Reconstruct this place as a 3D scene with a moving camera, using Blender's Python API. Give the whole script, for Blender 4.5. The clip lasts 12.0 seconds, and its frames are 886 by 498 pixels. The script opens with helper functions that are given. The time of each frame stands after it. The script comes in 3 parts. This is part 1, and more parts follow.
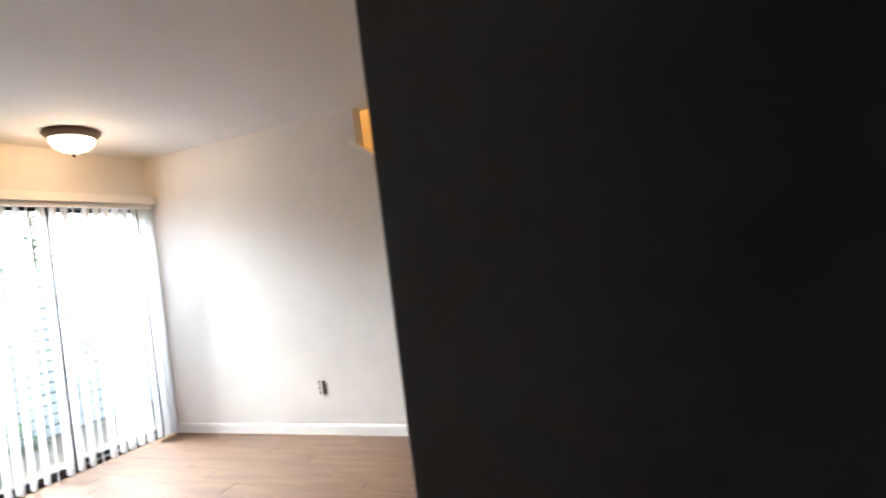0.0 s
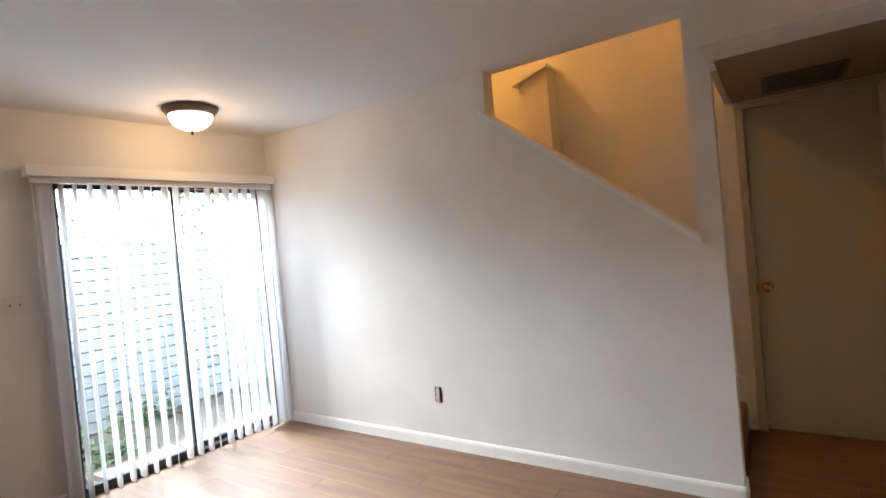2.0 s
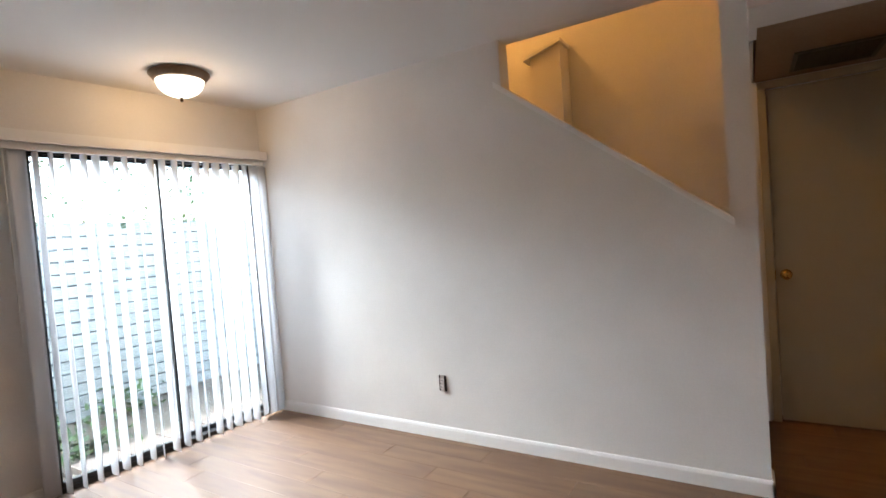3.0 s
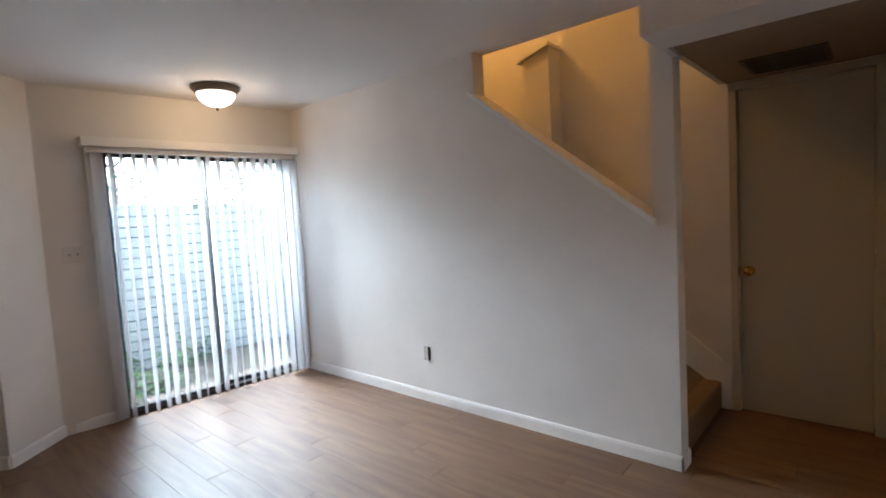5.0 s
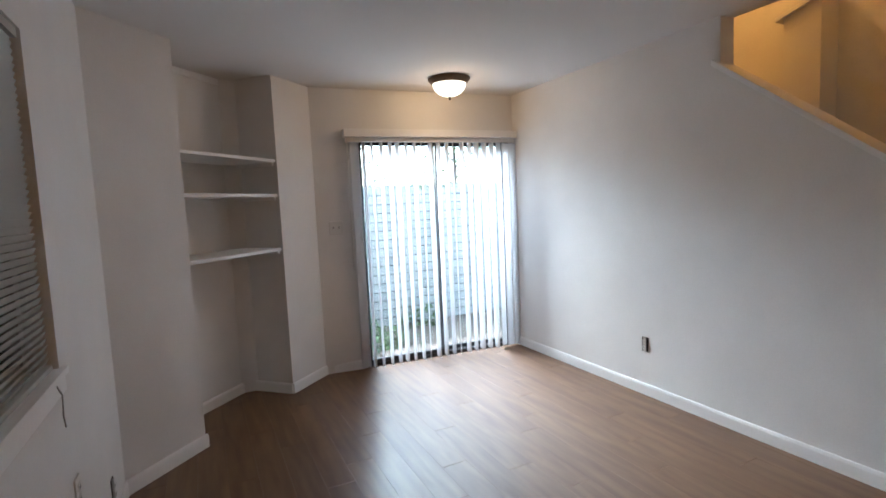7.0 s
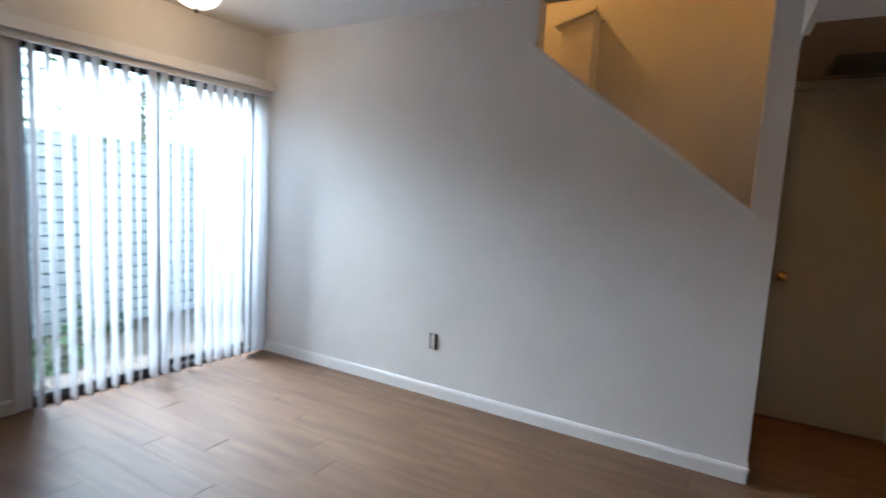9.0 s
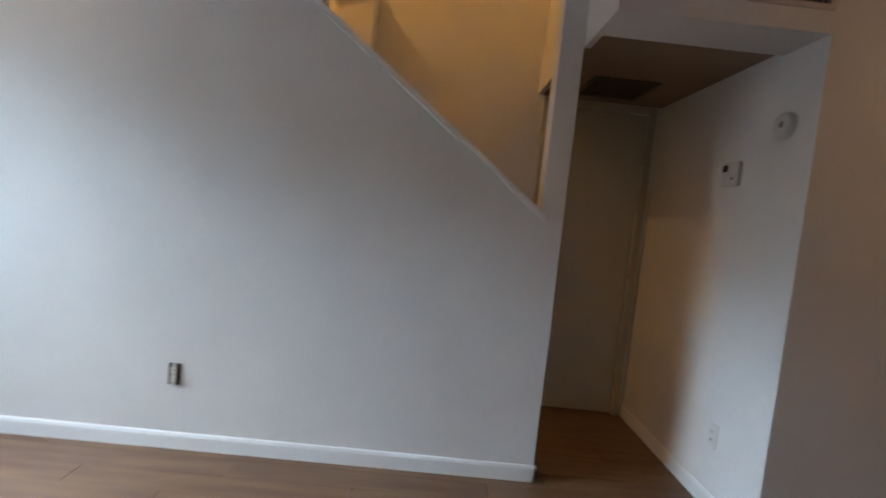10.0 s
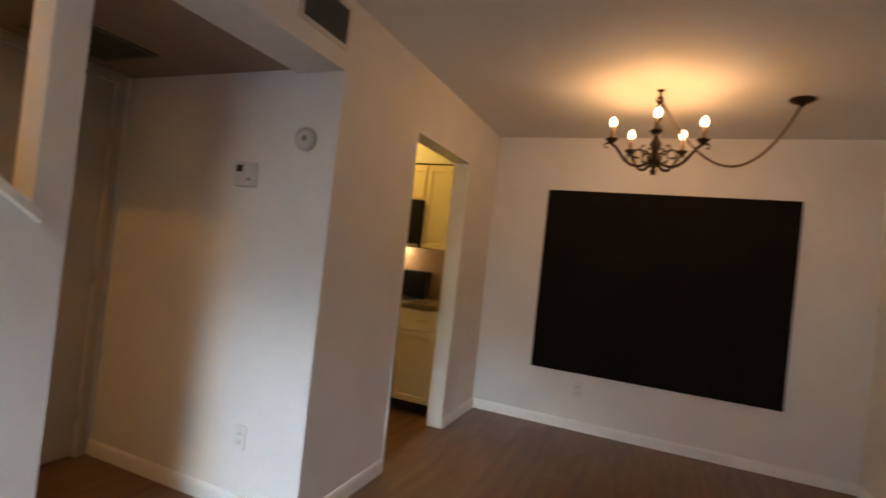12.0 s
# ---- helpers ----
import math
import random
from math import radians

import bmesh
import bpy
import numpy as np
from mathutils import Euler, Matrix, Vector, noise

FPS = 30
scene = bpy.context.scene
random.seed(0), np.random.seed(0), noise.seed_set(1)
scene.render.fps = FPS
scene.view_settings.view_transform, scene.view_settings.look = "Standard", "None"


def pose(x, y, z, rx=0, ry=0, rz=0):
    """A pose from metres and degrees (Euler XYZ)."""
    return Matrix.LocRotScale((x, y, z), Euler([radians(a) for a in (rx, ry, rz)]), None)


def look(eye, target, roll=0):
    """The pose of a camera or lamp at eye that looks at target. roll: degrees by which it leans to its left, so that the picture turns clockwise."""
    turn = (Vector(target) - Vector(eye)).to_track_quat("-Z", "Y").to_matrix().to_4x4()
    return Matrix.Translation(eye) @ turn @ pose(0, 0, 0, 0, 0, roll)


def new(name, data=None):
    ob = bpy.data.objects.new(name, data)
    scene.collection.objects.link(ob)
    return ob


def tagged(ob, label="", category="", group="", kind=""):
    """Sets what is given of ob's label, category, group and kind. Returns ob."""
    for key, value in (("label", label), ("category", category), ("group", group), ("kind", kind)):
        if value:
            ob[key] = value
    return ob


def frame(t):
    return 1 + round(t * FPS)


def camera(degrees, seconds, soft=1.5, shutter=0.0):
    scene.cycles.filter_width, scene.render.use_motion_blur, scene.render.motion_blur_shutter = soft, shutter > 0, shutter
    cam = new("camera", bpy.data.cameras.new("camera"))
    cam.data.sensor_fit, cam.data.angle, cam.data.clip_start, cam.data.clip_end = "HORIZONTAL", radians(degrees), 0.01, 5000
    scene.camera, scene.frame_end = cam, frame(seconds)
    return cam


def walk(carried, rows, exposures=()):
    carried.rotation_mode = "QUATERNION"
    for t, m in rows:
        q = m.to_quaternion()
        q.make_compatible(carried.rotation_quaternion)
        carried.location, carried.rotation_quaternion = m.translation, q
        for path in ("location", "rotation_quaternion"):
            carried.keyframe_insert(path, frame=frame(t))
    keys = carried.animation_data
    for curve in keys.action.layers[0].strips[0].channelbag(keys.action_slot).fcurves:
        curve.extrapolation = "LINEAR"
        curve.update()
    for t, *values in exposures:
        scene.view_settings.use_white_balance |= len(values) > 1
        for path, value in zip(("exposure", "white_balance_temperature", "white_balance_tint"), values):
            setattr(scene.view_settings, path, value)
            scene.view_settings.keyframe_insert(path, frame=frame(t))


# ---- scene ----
cam = camera(83.4, 12.0, soft=1.6, shutter=0.35)
PATH = [
    (0, (0.086, 0.144, 1.305), (-0.616, 2.017, 1.315), -7.1),
    (0.5, (-0.034, 0.26, 1.335), (-1.009, 2.005, 1.375), -6.9),
    (1, (-0.116, 0.4, 1.411), (-1.238, 2.056, 1.432), -6.6),
    (1.5, (-0.139, 0.541, 1.424), (-1.266, 2.194, 1.426), -5.9),
    (2, (-0.281, 0.643, 1.416), (-1.393, 2.305, 1.386), -5.3),
    (2.5, (-0.502, 0.693, 1.403), (-1.587, 2.372, 1.347), -4.7),
    (3, (-0.522, 0.702, 1.366), (-1.575, 2.4, 1.293), -4.4),
    (3.2, (-0.485, 0.707, 1.38), (-1.525, 2.413, 1.292), -4.3),
    (4.8, (0.216, 0.749, 1.409), (-1.025, 2.311, 1.271), -3.3),
    (5, (0.282, 0.75, 1.41), (-1.038, 2.246, 1.27), -3.3),
    (5.5, (0.364, 0.755, 1.427), (-1.156, 2.045, 1.279), -3.2),
    (6, (0.335, 0.708, 1.442), (-1.35, 1.772, 1.282), -3.3),
    (6.5, (0.276, 0.663, 1.424), (-1.502, 1.565, 1.262), -3.0),
    (6.7, (0.27, 0.642, 1.44), (-1.536, 1.484, 1.262), -2.8),
    (8.3, (-0.317, 0.544, 1.37), (-1.765, 1.905, 1.148), 0.7),
    (8.5, (-0.442, 0.548, 1.381), (-1.795, 2.003, 1.147), 1.1),
    (9, (-0.728, 0.642, 1.32), (-1.685, 2.385, 1.107), 3.2),
    (9.5, (-0.907, 0.828, 1.331), (-1.423, 2.749, 1.117), 4.5),
    (10, (-1.102, 1.029, 1.269), (-1.058, 3.024, 1.133), 6.0),
    (10.5, (-1.297, 1.223, 1.302), (-0.681, 3.121, 1.177), 6.7),
    (11, (-1.342, 1.386, 1.317), (-0.211, 3.034, 1.243), 7.1),
    (11.5, (-1.426, 1.513, 1.313), (0.104, 2.801, 1.297), 6.8),
    (12, (-1.539, 1.601, 1.32), (0.304, 2.377, 1.349), 6.2),
]
EXPOSURES = [(0.0, 3.98, 5750, 4), (1.0, 3.98, 5750, 5), (1.5, 3.85, 5700, 5), (3.2, 3.5, 5500, 4), (4.8, 3.3, 5250, 3), (8.5, 3.22, 5050, 2), (9.6, 3.02, 4900, 0), (10.6, 3.26, 5000, 1), (12.0, 3.58, 5320, 3)]
walk(cam, [(t, look(eye, target, roll)) for t, eye, target, roll in PATH], EXPOSURES)

# ---- light ----
world = bpy.data.worlds.new("overcast_sky")
scene.world = world
world.use_nodes = True
wn = world.node_tree.nodes
sky = wn.new("ShaderNodeTexSky")
sky.sky_type = "NISHITA"
sky.sun_disc = False
sky.sun_elevation, sky.sun_rotation = radians(38), radians(250)
sky.dust_density = 4.0
wn["Background"].inputs["Strength"].default_value = 0.11
world.node_tree.links.new(sky.outputs[0], wn["Background"].inputs["Color"])

sun_data = bpy.data.lights.new("sun", "SUN")
sun_data.energy, sun_data.angle, sun_data.color = 3.8, radians(57), (1.0, 0.98, 0.95)
sun = new("sun", sun_data)
sun.matrix_world = look((-10.0, 1.35, 5.0), (-4, 2.6, 0.2))


def point_lamp(name, place, watts, colour, size=0.05):
    data = bpy.data.lights.new(name, "POINT")
    data.energy, data.color, data.shadow_soft_size = watts, colour, size
    lamp = new(name, data)
    lamp.location = place
    return lamp


point_lamp("ceiling_lamp_glow", (-3.44, 2.515, 2.335), 0.66, (1.0, 0.53, 0.20), 0.09)
for i in range(5):
    a = math.pi + i * 2 * math.pi / 5
    point_lamp("chandelier_glow", (1.655 + 0.258 * math.cos(a), 1.647 + 0.258 * math.sin(a), 2.225), 0.225, (1.0, 0.40, 0.112), 0.02)
point_lamp("upstairs_glow", (-2.65, 3.64, 4.05), 5.3, (1.0, 0.41, 0.08), 0.06)
point_lamp("kitchen_glow", (1.95, 4.0, 2.38), 1.9, (1.0, 0.51, 0.072), 0.15)
point_lamp("hood_glow", (2.64, 3.84, 1.345), 0.34, (1.0, 0.58, 0.22), 0.04)

# ---- materials ----


def material(name, colour, rough=0.5, metal=0.0, grain=0.06, scale=40.0, bump=0.05, stain=0.05, stain_scale=1.5, spec=0.5, coat=0.0, stretch=(1, 1, 1)):
    """A surface with fine grain, broad stains and a little relief."""
    m = bpy.data.materials.new(name)
    m.use_nodes = True
    n, l = m.node_tree.nodes, m.node_tree.links
    b = n["Principled BSDF"]
    b.inputs["Roughness"].default_value = rough
    b.inputs["Metallic"].default_value = metal
    b.inputs["Specular IOR Level"].default_value = spec
    b.inputs["Coat Weight"].default_value = coat
    tc = n.new("ShaderNodeTexCoord")
    mp = n.new("ShaderNodeMapping")
    mp.inputs["Scale"].default_value = stretch
    l.new(tc.outputs["Object"], mp.inputs["Vector"])
    fine = n.new("ShaderNodeTexNoise")
    fine.inputs["Scale"].default_value, fine.inputs["Detail"].default_value = scale, 4
    broad = n.new("ShaderNodeTexNoise")
    broad.inputs["Scale"].default_value, broad.inputs["Detail"].default_value = stain_scale, 3
    l.new(mp.outputs[0], fine.inputs["Vector"])
    l.new(mp.outputs[0], broad.inputs["Vector"])

    def mix(a, fac_out, amount):
        r = n.new("ShaderNodeMapRange")
        r.inputs["From Min"].default_value, r.inputs["From Max"].default_value = 0.3, 0.7
        r.inputs["To Min"].default_value, r.inputs["To Max"].default_value = 1 - amount, 1 + amount * 0.6
        l.new(fac_out, r.inputs["Value"])
        v = n.new("ShaderNodeVectorMath")
        v.operation = "SCALE"
        if isinstance(a, tuple):
            v.inputs[0].default_value = a
        else:
            l.new(a, v.inputs[0])
        l.new(r.outputs[0], v.inputs["Scale"])
        return v.outputs[0]

    c = mix(colour, fine.outputs["Fac"], grain)
    c = mix(c, broad.outputs["Fac"], stain)
    l.new(c, b.inputs["Base Color"])
    if bump:
        bp = n.new("ShaderNodeBump")
        bp.inputs["Strength"].default_value, bp.inputs["Distance"].default_value = bump, 0.004
        l.new(fine.outputs["Fac"], bp.inputs["Height"])
        l.new(bp.outputs[0], b.inputs["Normal"])
    return m


PAINT = material("wall_paint", (0.76, 0.75, 0.73), 0.55, grain=0.03, scale=120, bump=0.22, stain=0.05, stain_scale=2.3)
CEIL_PAINT = material("ceiling_paint", (0.74, 0.73, 0.71), 0.8, grain=0.03, scale=220, bump=0.15, stain=0.02)
TRIM = material("trim_paint", (0.84, 0.84, 0.83), 0.32, grain=0.015, scale=60, bump=0.03, stain=0.03, stain_scale=4)
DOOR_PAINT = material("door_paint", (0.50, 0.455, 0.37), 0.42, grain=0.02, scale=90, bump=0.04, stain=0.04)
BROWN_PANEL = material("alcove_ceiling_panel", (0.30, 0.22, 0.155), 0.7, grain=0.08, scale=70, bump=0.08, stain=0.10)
BLACK_DOOR = material("black_door_paint", (0.046, 0.056, 0.076), 0.5, grain=0.10, scale=50, bump=0.03, stain=0.12)
CHALK = material("chalkboard_paint", (0.008, 0.007, 0.007), 0.75, grain=0.10, scale=30, bump=0.02, stain=0.25, stain_scale=2, spec=0.12)
BRASS = material("brass", (0.62, 0.40, 0.14), 0.22, 1.0, scale=30, bump=0.01)
BRONZE = material("oil_rubbed_bronze", (0.045, 0.030, 0.020), 0.38, 0.75, grain=0.2, scale=60, bump=0.03, stain=0.2, stain_scale=9)
RIM_BRONZE = material("lamp_rim_bronze", (0.17, 0.115, 0.075), 0.45, 0.5, grain=0.15, scale=60, bump=0.02, stain=0.15, stain_scale=9)
CHROME = material("brushed_steel", (0.60, 0.58, 0.55), 0.3, 1.0, scale=80, bump=0.01)
ALU = material("dark_anodised_frame", (0.022, 0.022, 0.024), 0.4, 0.3, scale=80, bump=0.02)
CARPET = material("stair_carpet", (0.25, 0.175, 0.115), 0.95, grain=0.25, scale=400, bump=0.6, stain=0.10, stain_scale=5, spec=0.1)
CABINET = material("cabinet_paint", (0.78, 0.70, 0.49), 0.35, grain=0.02, scale=60, bump=0.03, stain=0.03)
GRANITE = material("worktop_stone", (0.22, 0.17, 0.11), 0.18, grain=0.45, scale=140, bump=0.01, stain=0.2, stain_scale=12)
BLACK_GLOSS = material("black_enamel", (0.008, 0.008, 0.009), 0.35, spec=0.25, grain=0.05, scale=50, bump=0.0)
PLASTIC = material("white_plastic", (0.70, 0.69, 0.66), 0.35, grain=0.01, scale=50, bump=0.0, stain=0.02)
IVORY = material("ivory_sleeve", (0.26, 0.19, 0.12), 0.5, grain=0.04, scale=60, bump=0.0)
GREY_BOX = material("bare_socket", (0.28, 0.27, 0.25), 0.5, grain=0.15, scale=60, bump=0.02)
DARK = material("dark_recess", (0.02, 0.018, 0.016), 0.8, bump=0.0)
TILE = material("backsplash_tile", (0.40, 0.28, 0.17), 0.3, grain=0.12, scale=30, bump=0.05, stain=0.1, stain_scale=6)
SUBFLOOR = material("grout", (0.13, 0.09, 0.06), 0.85, grain=0.1, scale=120)
SOIL = material("garden_soil", (0.16, 0.13, 0.10), 0.95, grain=0.35, scale=25, bump=0.5, stain=0.3, stain_scale=1.2)
PAVER = material("patio_paver", (0.20, 0.15, 0.12), 0.85, grain=0.2, scale=40, bump=0.2, stain=0.2)
FENCE = material("weathered_fence", (0.34, 0.355, 0.36), 0.8, grain=0.15, scale=30, bump=0.2, stain=0.2, stretch=(1, 0.25, 4))
# near-black colour for the shade seen in the gaps between fence laps
GAP_SHADE = material("fence_gap_shade", (0.07, 0.075, 0.075), 0.9, grain=0.2, scale=30, bump=0.2, stain=0.2)
BARK = material("bark", (0.13, 0.10, 0.08), 0.9, grain=0.3, scale=25, bump=0.5)
LEAF = material("leaf_green", (0.07, 0.12, 0.035), 0.6, grain=0.3, scale=9, bump=0.0, stain=0.4, stain_scale=3)
METAL_PAINT = material("painted_vent_metal", (0.66, 0.63, 0.58), 0.45, bump=0.0)
GRILLE = material("olive_grille_paint", (0.115, 0.10, 0.07), 0.6, grain=0.1, scale=60, bump=0.03, stain=0.15)
DEVICE = material("aged_white_plastic", (0.63, 0.615, 0.59), 0.4, grain=0.02, scale=60, bump=0.0, stain=0.04, stain_scale=8)
SILL_PAINT = material("grey_blind_vinyl", (0.42, 0.41, 0.38), 0.45, bump=0.0, grain=0.02)


def floor_material():
    m = bpy.data.materials.new("wood_look_plank")
    m.use_nodes = True
    n, l = m.node_tree.nodes, m.node_tree.links
    b = n["Principled BSDF"]
    tc, info = n.new("ShaderNodeTexCoord"), n.new("ShaderNodeObjectInfo")
    shift = n.new("ShaderNodeVectorMath")
    shift.operation = "MULTIPLY_ADD"
    comb = n.new("ShaderNodeCombineXYZ")
    l.new(info.outputs["Random"], comb.inputs[0])
    l.new(info.outputs["Random"], comb.inputs[1])
    l.new(comb.outputs[0], shift.inputs[0])
    shift.inputs[1].default_value = (31, 17, 0)
    l.new(tc.outputs["Object"], shift.inputs[2])
    mp = n.new("ShaderNodeMapping")
    mp.inputs["Scale"].default_value = (1.0, 8, 1)
    l.new(shift.outputs[0], mp.inputs["Vector"])
    grain = n.new("ShaderNodeTexNoise")
    grain.inputs["Scale"].default_value, grain.inputs["Detail"].default_value, grain.inputs["Distortion"].default_value = 2.0, 3, 0.2
    l.new(mp.outputs[0], grain.inputs["Vector"])
    ramp = n.new("ShaderNodeValToRGB")
    ramp.color_ramp.elements[0].position, ramp.color_ramp.elements[1].position = 0.30, 0.74
    ramp.color_ramp.elements[0].color = (0.112, 0.050, 0.020, 1)
    ramp.color_ramp.elements[1].color = (0.188, 0.103, 0.047, 1)
    l.new(grain.outputs["Fac"], ramp.inputs["Fac"])
    tone = n.new("ShaderNodeMapRange")
    tone.inputs["To Min"].default_value, tone.inputs["To Max"].default_value = 0.95, 1.06
    l.new(info.outputs["Random"], tone.inputs["Value"])
    v = n.new("ShaderNodeVectorMath")
    v.operation = "SCALE"
    l.new(ramp.outputs[0], v.inputs[0])
    l.new(tone.outputs[0], v.inputs["Scale"])
    l.new(v.outputs[0], b.inputs["Base Color"])
    rr = n.new("ShaderNodeMapRange")
    rr.inputs["To Min"].default_value, rr.inputs["To Max"].default_value = 0.50, 0.56
    l.new(grain.outputs["Fac"], rr.inputs["Value"])
    b.inputs["Specular IOR Level"].default_value = 0.7
    b.inputs["Coat Weight"].default_value, b.inputs["Coat Roughness"].default_value = 0.27, 0.25
    l.new(rr.outputs[0], b.inputs["Roughness"])
    bp = n.new("ShaderNodeBump")
    bp.inputs["Strength"].default_value, bp.inputs["Distance"].default_value = 0.003, 0.001
    l.new(grain.outputs["Fac"], bp.inputs["Height"])
    l.new(bp.outputs[0], b.inputs["Normal"])
    return m


PLANK = floor_material()


def slat_material():
    m = bpy.data.materials.new("vertical_blind_fabric")
    m.use_nodes = True
    n, l = m.node_tree.nodes, m.node_tree.links
    n.remove(n["Principled BSDF"])
    d, t, mx = n.new("ShaderNodeBsdfDiffuse"), n.new("ShaderNodeBsdfTranslucent"), n.new("ShaderNodeMixShader")
    noise_tex, tc, mp = n.new("ShaderNodeTexNoise"), n.new("ShaderNodeTexCoord"), n.new("ShaderNodeMapping")
    mp.inputs["Scale"].default_value = (60, 60, 1.5)
    l.new(tc.outputs["Object"], mp.inputs["Vector"])
    l.new(mp.outputs[0], noise_tex.inputs["Vector"])
    ramp = n.new("ShaderNodeValToRGB")
    ramp.color_ramp.elements[0].color = (0.76, 0.77, 0.79, 1)
    ramp.color_ramp.elements[1].color = (0.84, 0.85, 0.87, 1)
    l.new(noise_tex.outputs["Fac"], ramp.inputs["Fac"])
    l.new(ramp.outputs[0], d.inputs["Color"])
    l.new(ramp.outputs[0], t.inputs["Color"])
    mx.inputs["Fac"].default_value = 0.46
    l.new(d.outputs[0], mx.inputs[1])
    l.new(t.outputs[0], mx.inputs[2])
    l.new(mx.outputs[0], n["Material Output"].inputs["Surface"])
    return m


SLAT = slat_material()


def glass_material():
    m = bpy.data.materials.new("window_glass")
    m.use_nodes = True
    n, l = m.node_tree.nodes, m.node_tree.links
    n.remove(n["Principled BSDF"])
    t, g, f, mx = n.new("ShaderNodeBsdfTransparent"), n.new("ShaderNodeBsdfGlossy"), n.new("ShaderNodeFresnel"), n.new("ShaderNodeMixShader")
    t.inputs["Color"].default_value = (0.94, 0.97, 0.96, 1)
    g.inputs["Roughness"].default_value = 0.01
    l.new(f.outputs[0], mx.inputs["Fac"])
    l.new(t.outputs[0], mx.inputs[1])
    l.new(g.outputs[0], mx.inputs[2])
    l.new(mx.outputs[0], n["Material Output"].inputs["Surface"])
    return m


GLASS = glass_material()


def glow_material(name, colour, strength):
    m = bpy.data.materials.new(name)
    m.use_nodes = True
    b = m.node_tree.nodes["Principled BSDF"]
    b.inputs["Base Color"].default_value = (0.85, 0.82, 0.76, 1)
    b.inputs["Roughness"].default_value = 0.3
    b.inputs["Emission Color"].default_value = (*colour, 1)
    b.inputs["Emission Strength"].default_value = strength
    return m


BULB = glow_material("lit_bulb", (1.0, 0.66, 0.30), 1.6)
SHADE = glow_material("lit_frosted_glass", (1.0, 0.80, 0.55), 0.3)
HOOD_LIGHT = glow_material("lit_hood_lens", (1.0, 0.75, 0.40), 0.8)

# ---- mesh helpers ----


def box(bm, x0, y0, z0, x1, y1, z1, bevel=0.0):
    r = bmesh.ops.create_cube(bm, size=1)
    vs = r["verts"]
    bmesh.ops.scale(bm, vec=(x1 - x0, y1 - y0, z1 - z0), verts=vs)
    bmesh.ops.translate(bm, vec=((x0 + x1) / 2, (y0 + y1) / 2, (z0 + z1) / 2), verts=vs)
    if bevel:
        es = list({e for v in vs for e in v.link_edges})
        bmesh.ops.bevel(bm, geom=es, offset=bevel, segments=2, affect="EDGES", profile=0.5)
    return vs


def boxes(*list_of, bevel=0.0):
    bm = bmesh.new()
    for b in list_of:
        box(bm, *b, bevel=bevel)
    return bm


def prism(points, axis, a, b):
    """A flat outline pushed along an axis from a to b; outline in the other two axes."""
    bm = bmesh.new()
    def at(p, c):
        return {"x": (c, p[0], p[1]), "y": (p[0], c, p[1]), "z": (p[0], p[1], c)}[axis]
    lo, hi = [bm.verts.new(at(p, a)) for p in points], [bm.verts.new(at(p, b)) for p in points]
    bm.faces.new(lo)
    bm.faces.new(hi[::-1])
    for i in range(len(points)):
        j = (i + 1) % len(points)
        bm.faces.new((lo[i], hi[i], hi[j], lo[j]))
    bmesh.ops.recalc_face_normals(bm, faces=bm.faces)
    return bm


def lathe(bm, profile, centre=(0, 0, 0), seg=32, axis="z"):
    rings = []
    for r, z in profile:
        ring = []
        for i in range(seg):
            a = 2 * math.pi * i / seg
            p = Vector((r * math.cos(a), r * math.sin(a), z))
            if axis == "y":
                p = Vector((p.x, -p.z, p.y))
            elif axis == "x":
                p = Vector((-p.z, p.x, p.y))
            ring.append(bm.verts.new(p + Vector(centre)))
        rings.append(ring)
    for a, b in zip(rings, rings[1:]):
        for i in range(seg):
            j = (i + 1) % seg
            f = bm.faces.new((a[i], a[j], b[j], b[i]))
            f.smooth = True
    for ring in (rings[0], rings[-1]):
        bm.faces.new(ring)
    bmesh.ops.recalc_face_normals(bm, faces=bm.faces)
    return bm


def tube(bm, pts, radius, seg=8):
    pts = [Vector(p) for p in pts]
    rings = []
    for i, p in enumerate(pts):
        d = (pts[min(i + 1, len(pts) - 1)] - pts[max(i - 1, 0)]).normalized()
        side = d.cross(Vector((0, 0, 1)))
        side = side.normalized() if side.length > 0.05 else Vector((1, 0, 0))
        up = side.cross(d).normalized()
        r = radius[i] if isinstance(radius, (list, tuple)) else radius
        rings.append([bm.verts.new(p + side * r * math.cos(2 * math.pi * k / seg) + up * r * math.sin(2 * math.pi * k / seg)) for k in range(seg)])
    for a, b in zip(rings, rings[1:]):
        for k in range(seg):
            j = (k + 1) % seg
            f = bm.faces.new((a[k], a[j], b[j], b[k]))
            f.smooth = True
    bm.faces.new(rings[0])
    bm.faces.new(rings[-1])
    bmesh.ops.recalc_face_normals(bm, faces=bm.faces)
    return bm


def mesh_of(name, bm, mat):
    me = bpy.data.meshes.new(name)
    bm.to_mesh(me)
    bm.free()
    me.materials.append(mat)
    return me


def part(name, bm, mat, parent=None, label=""):
    ob = new(name, mesh_of(name, bm, mat))
    if parent is not None:
        ob.parent = parent
    return tagged(ob, label)


def setting(name, bm, mat, label="", category=""):
    return tagged(part(name, bm, mat), label, category, kind="structure")


def thing(name, place, label, category, group="", turn=0.0):
    ob = new(name)
    ob.empty_display_size = 0.1
    ob.matrix_world = pose(*place, 0, 0, turn)
    return tagged(ob, label, category, group)


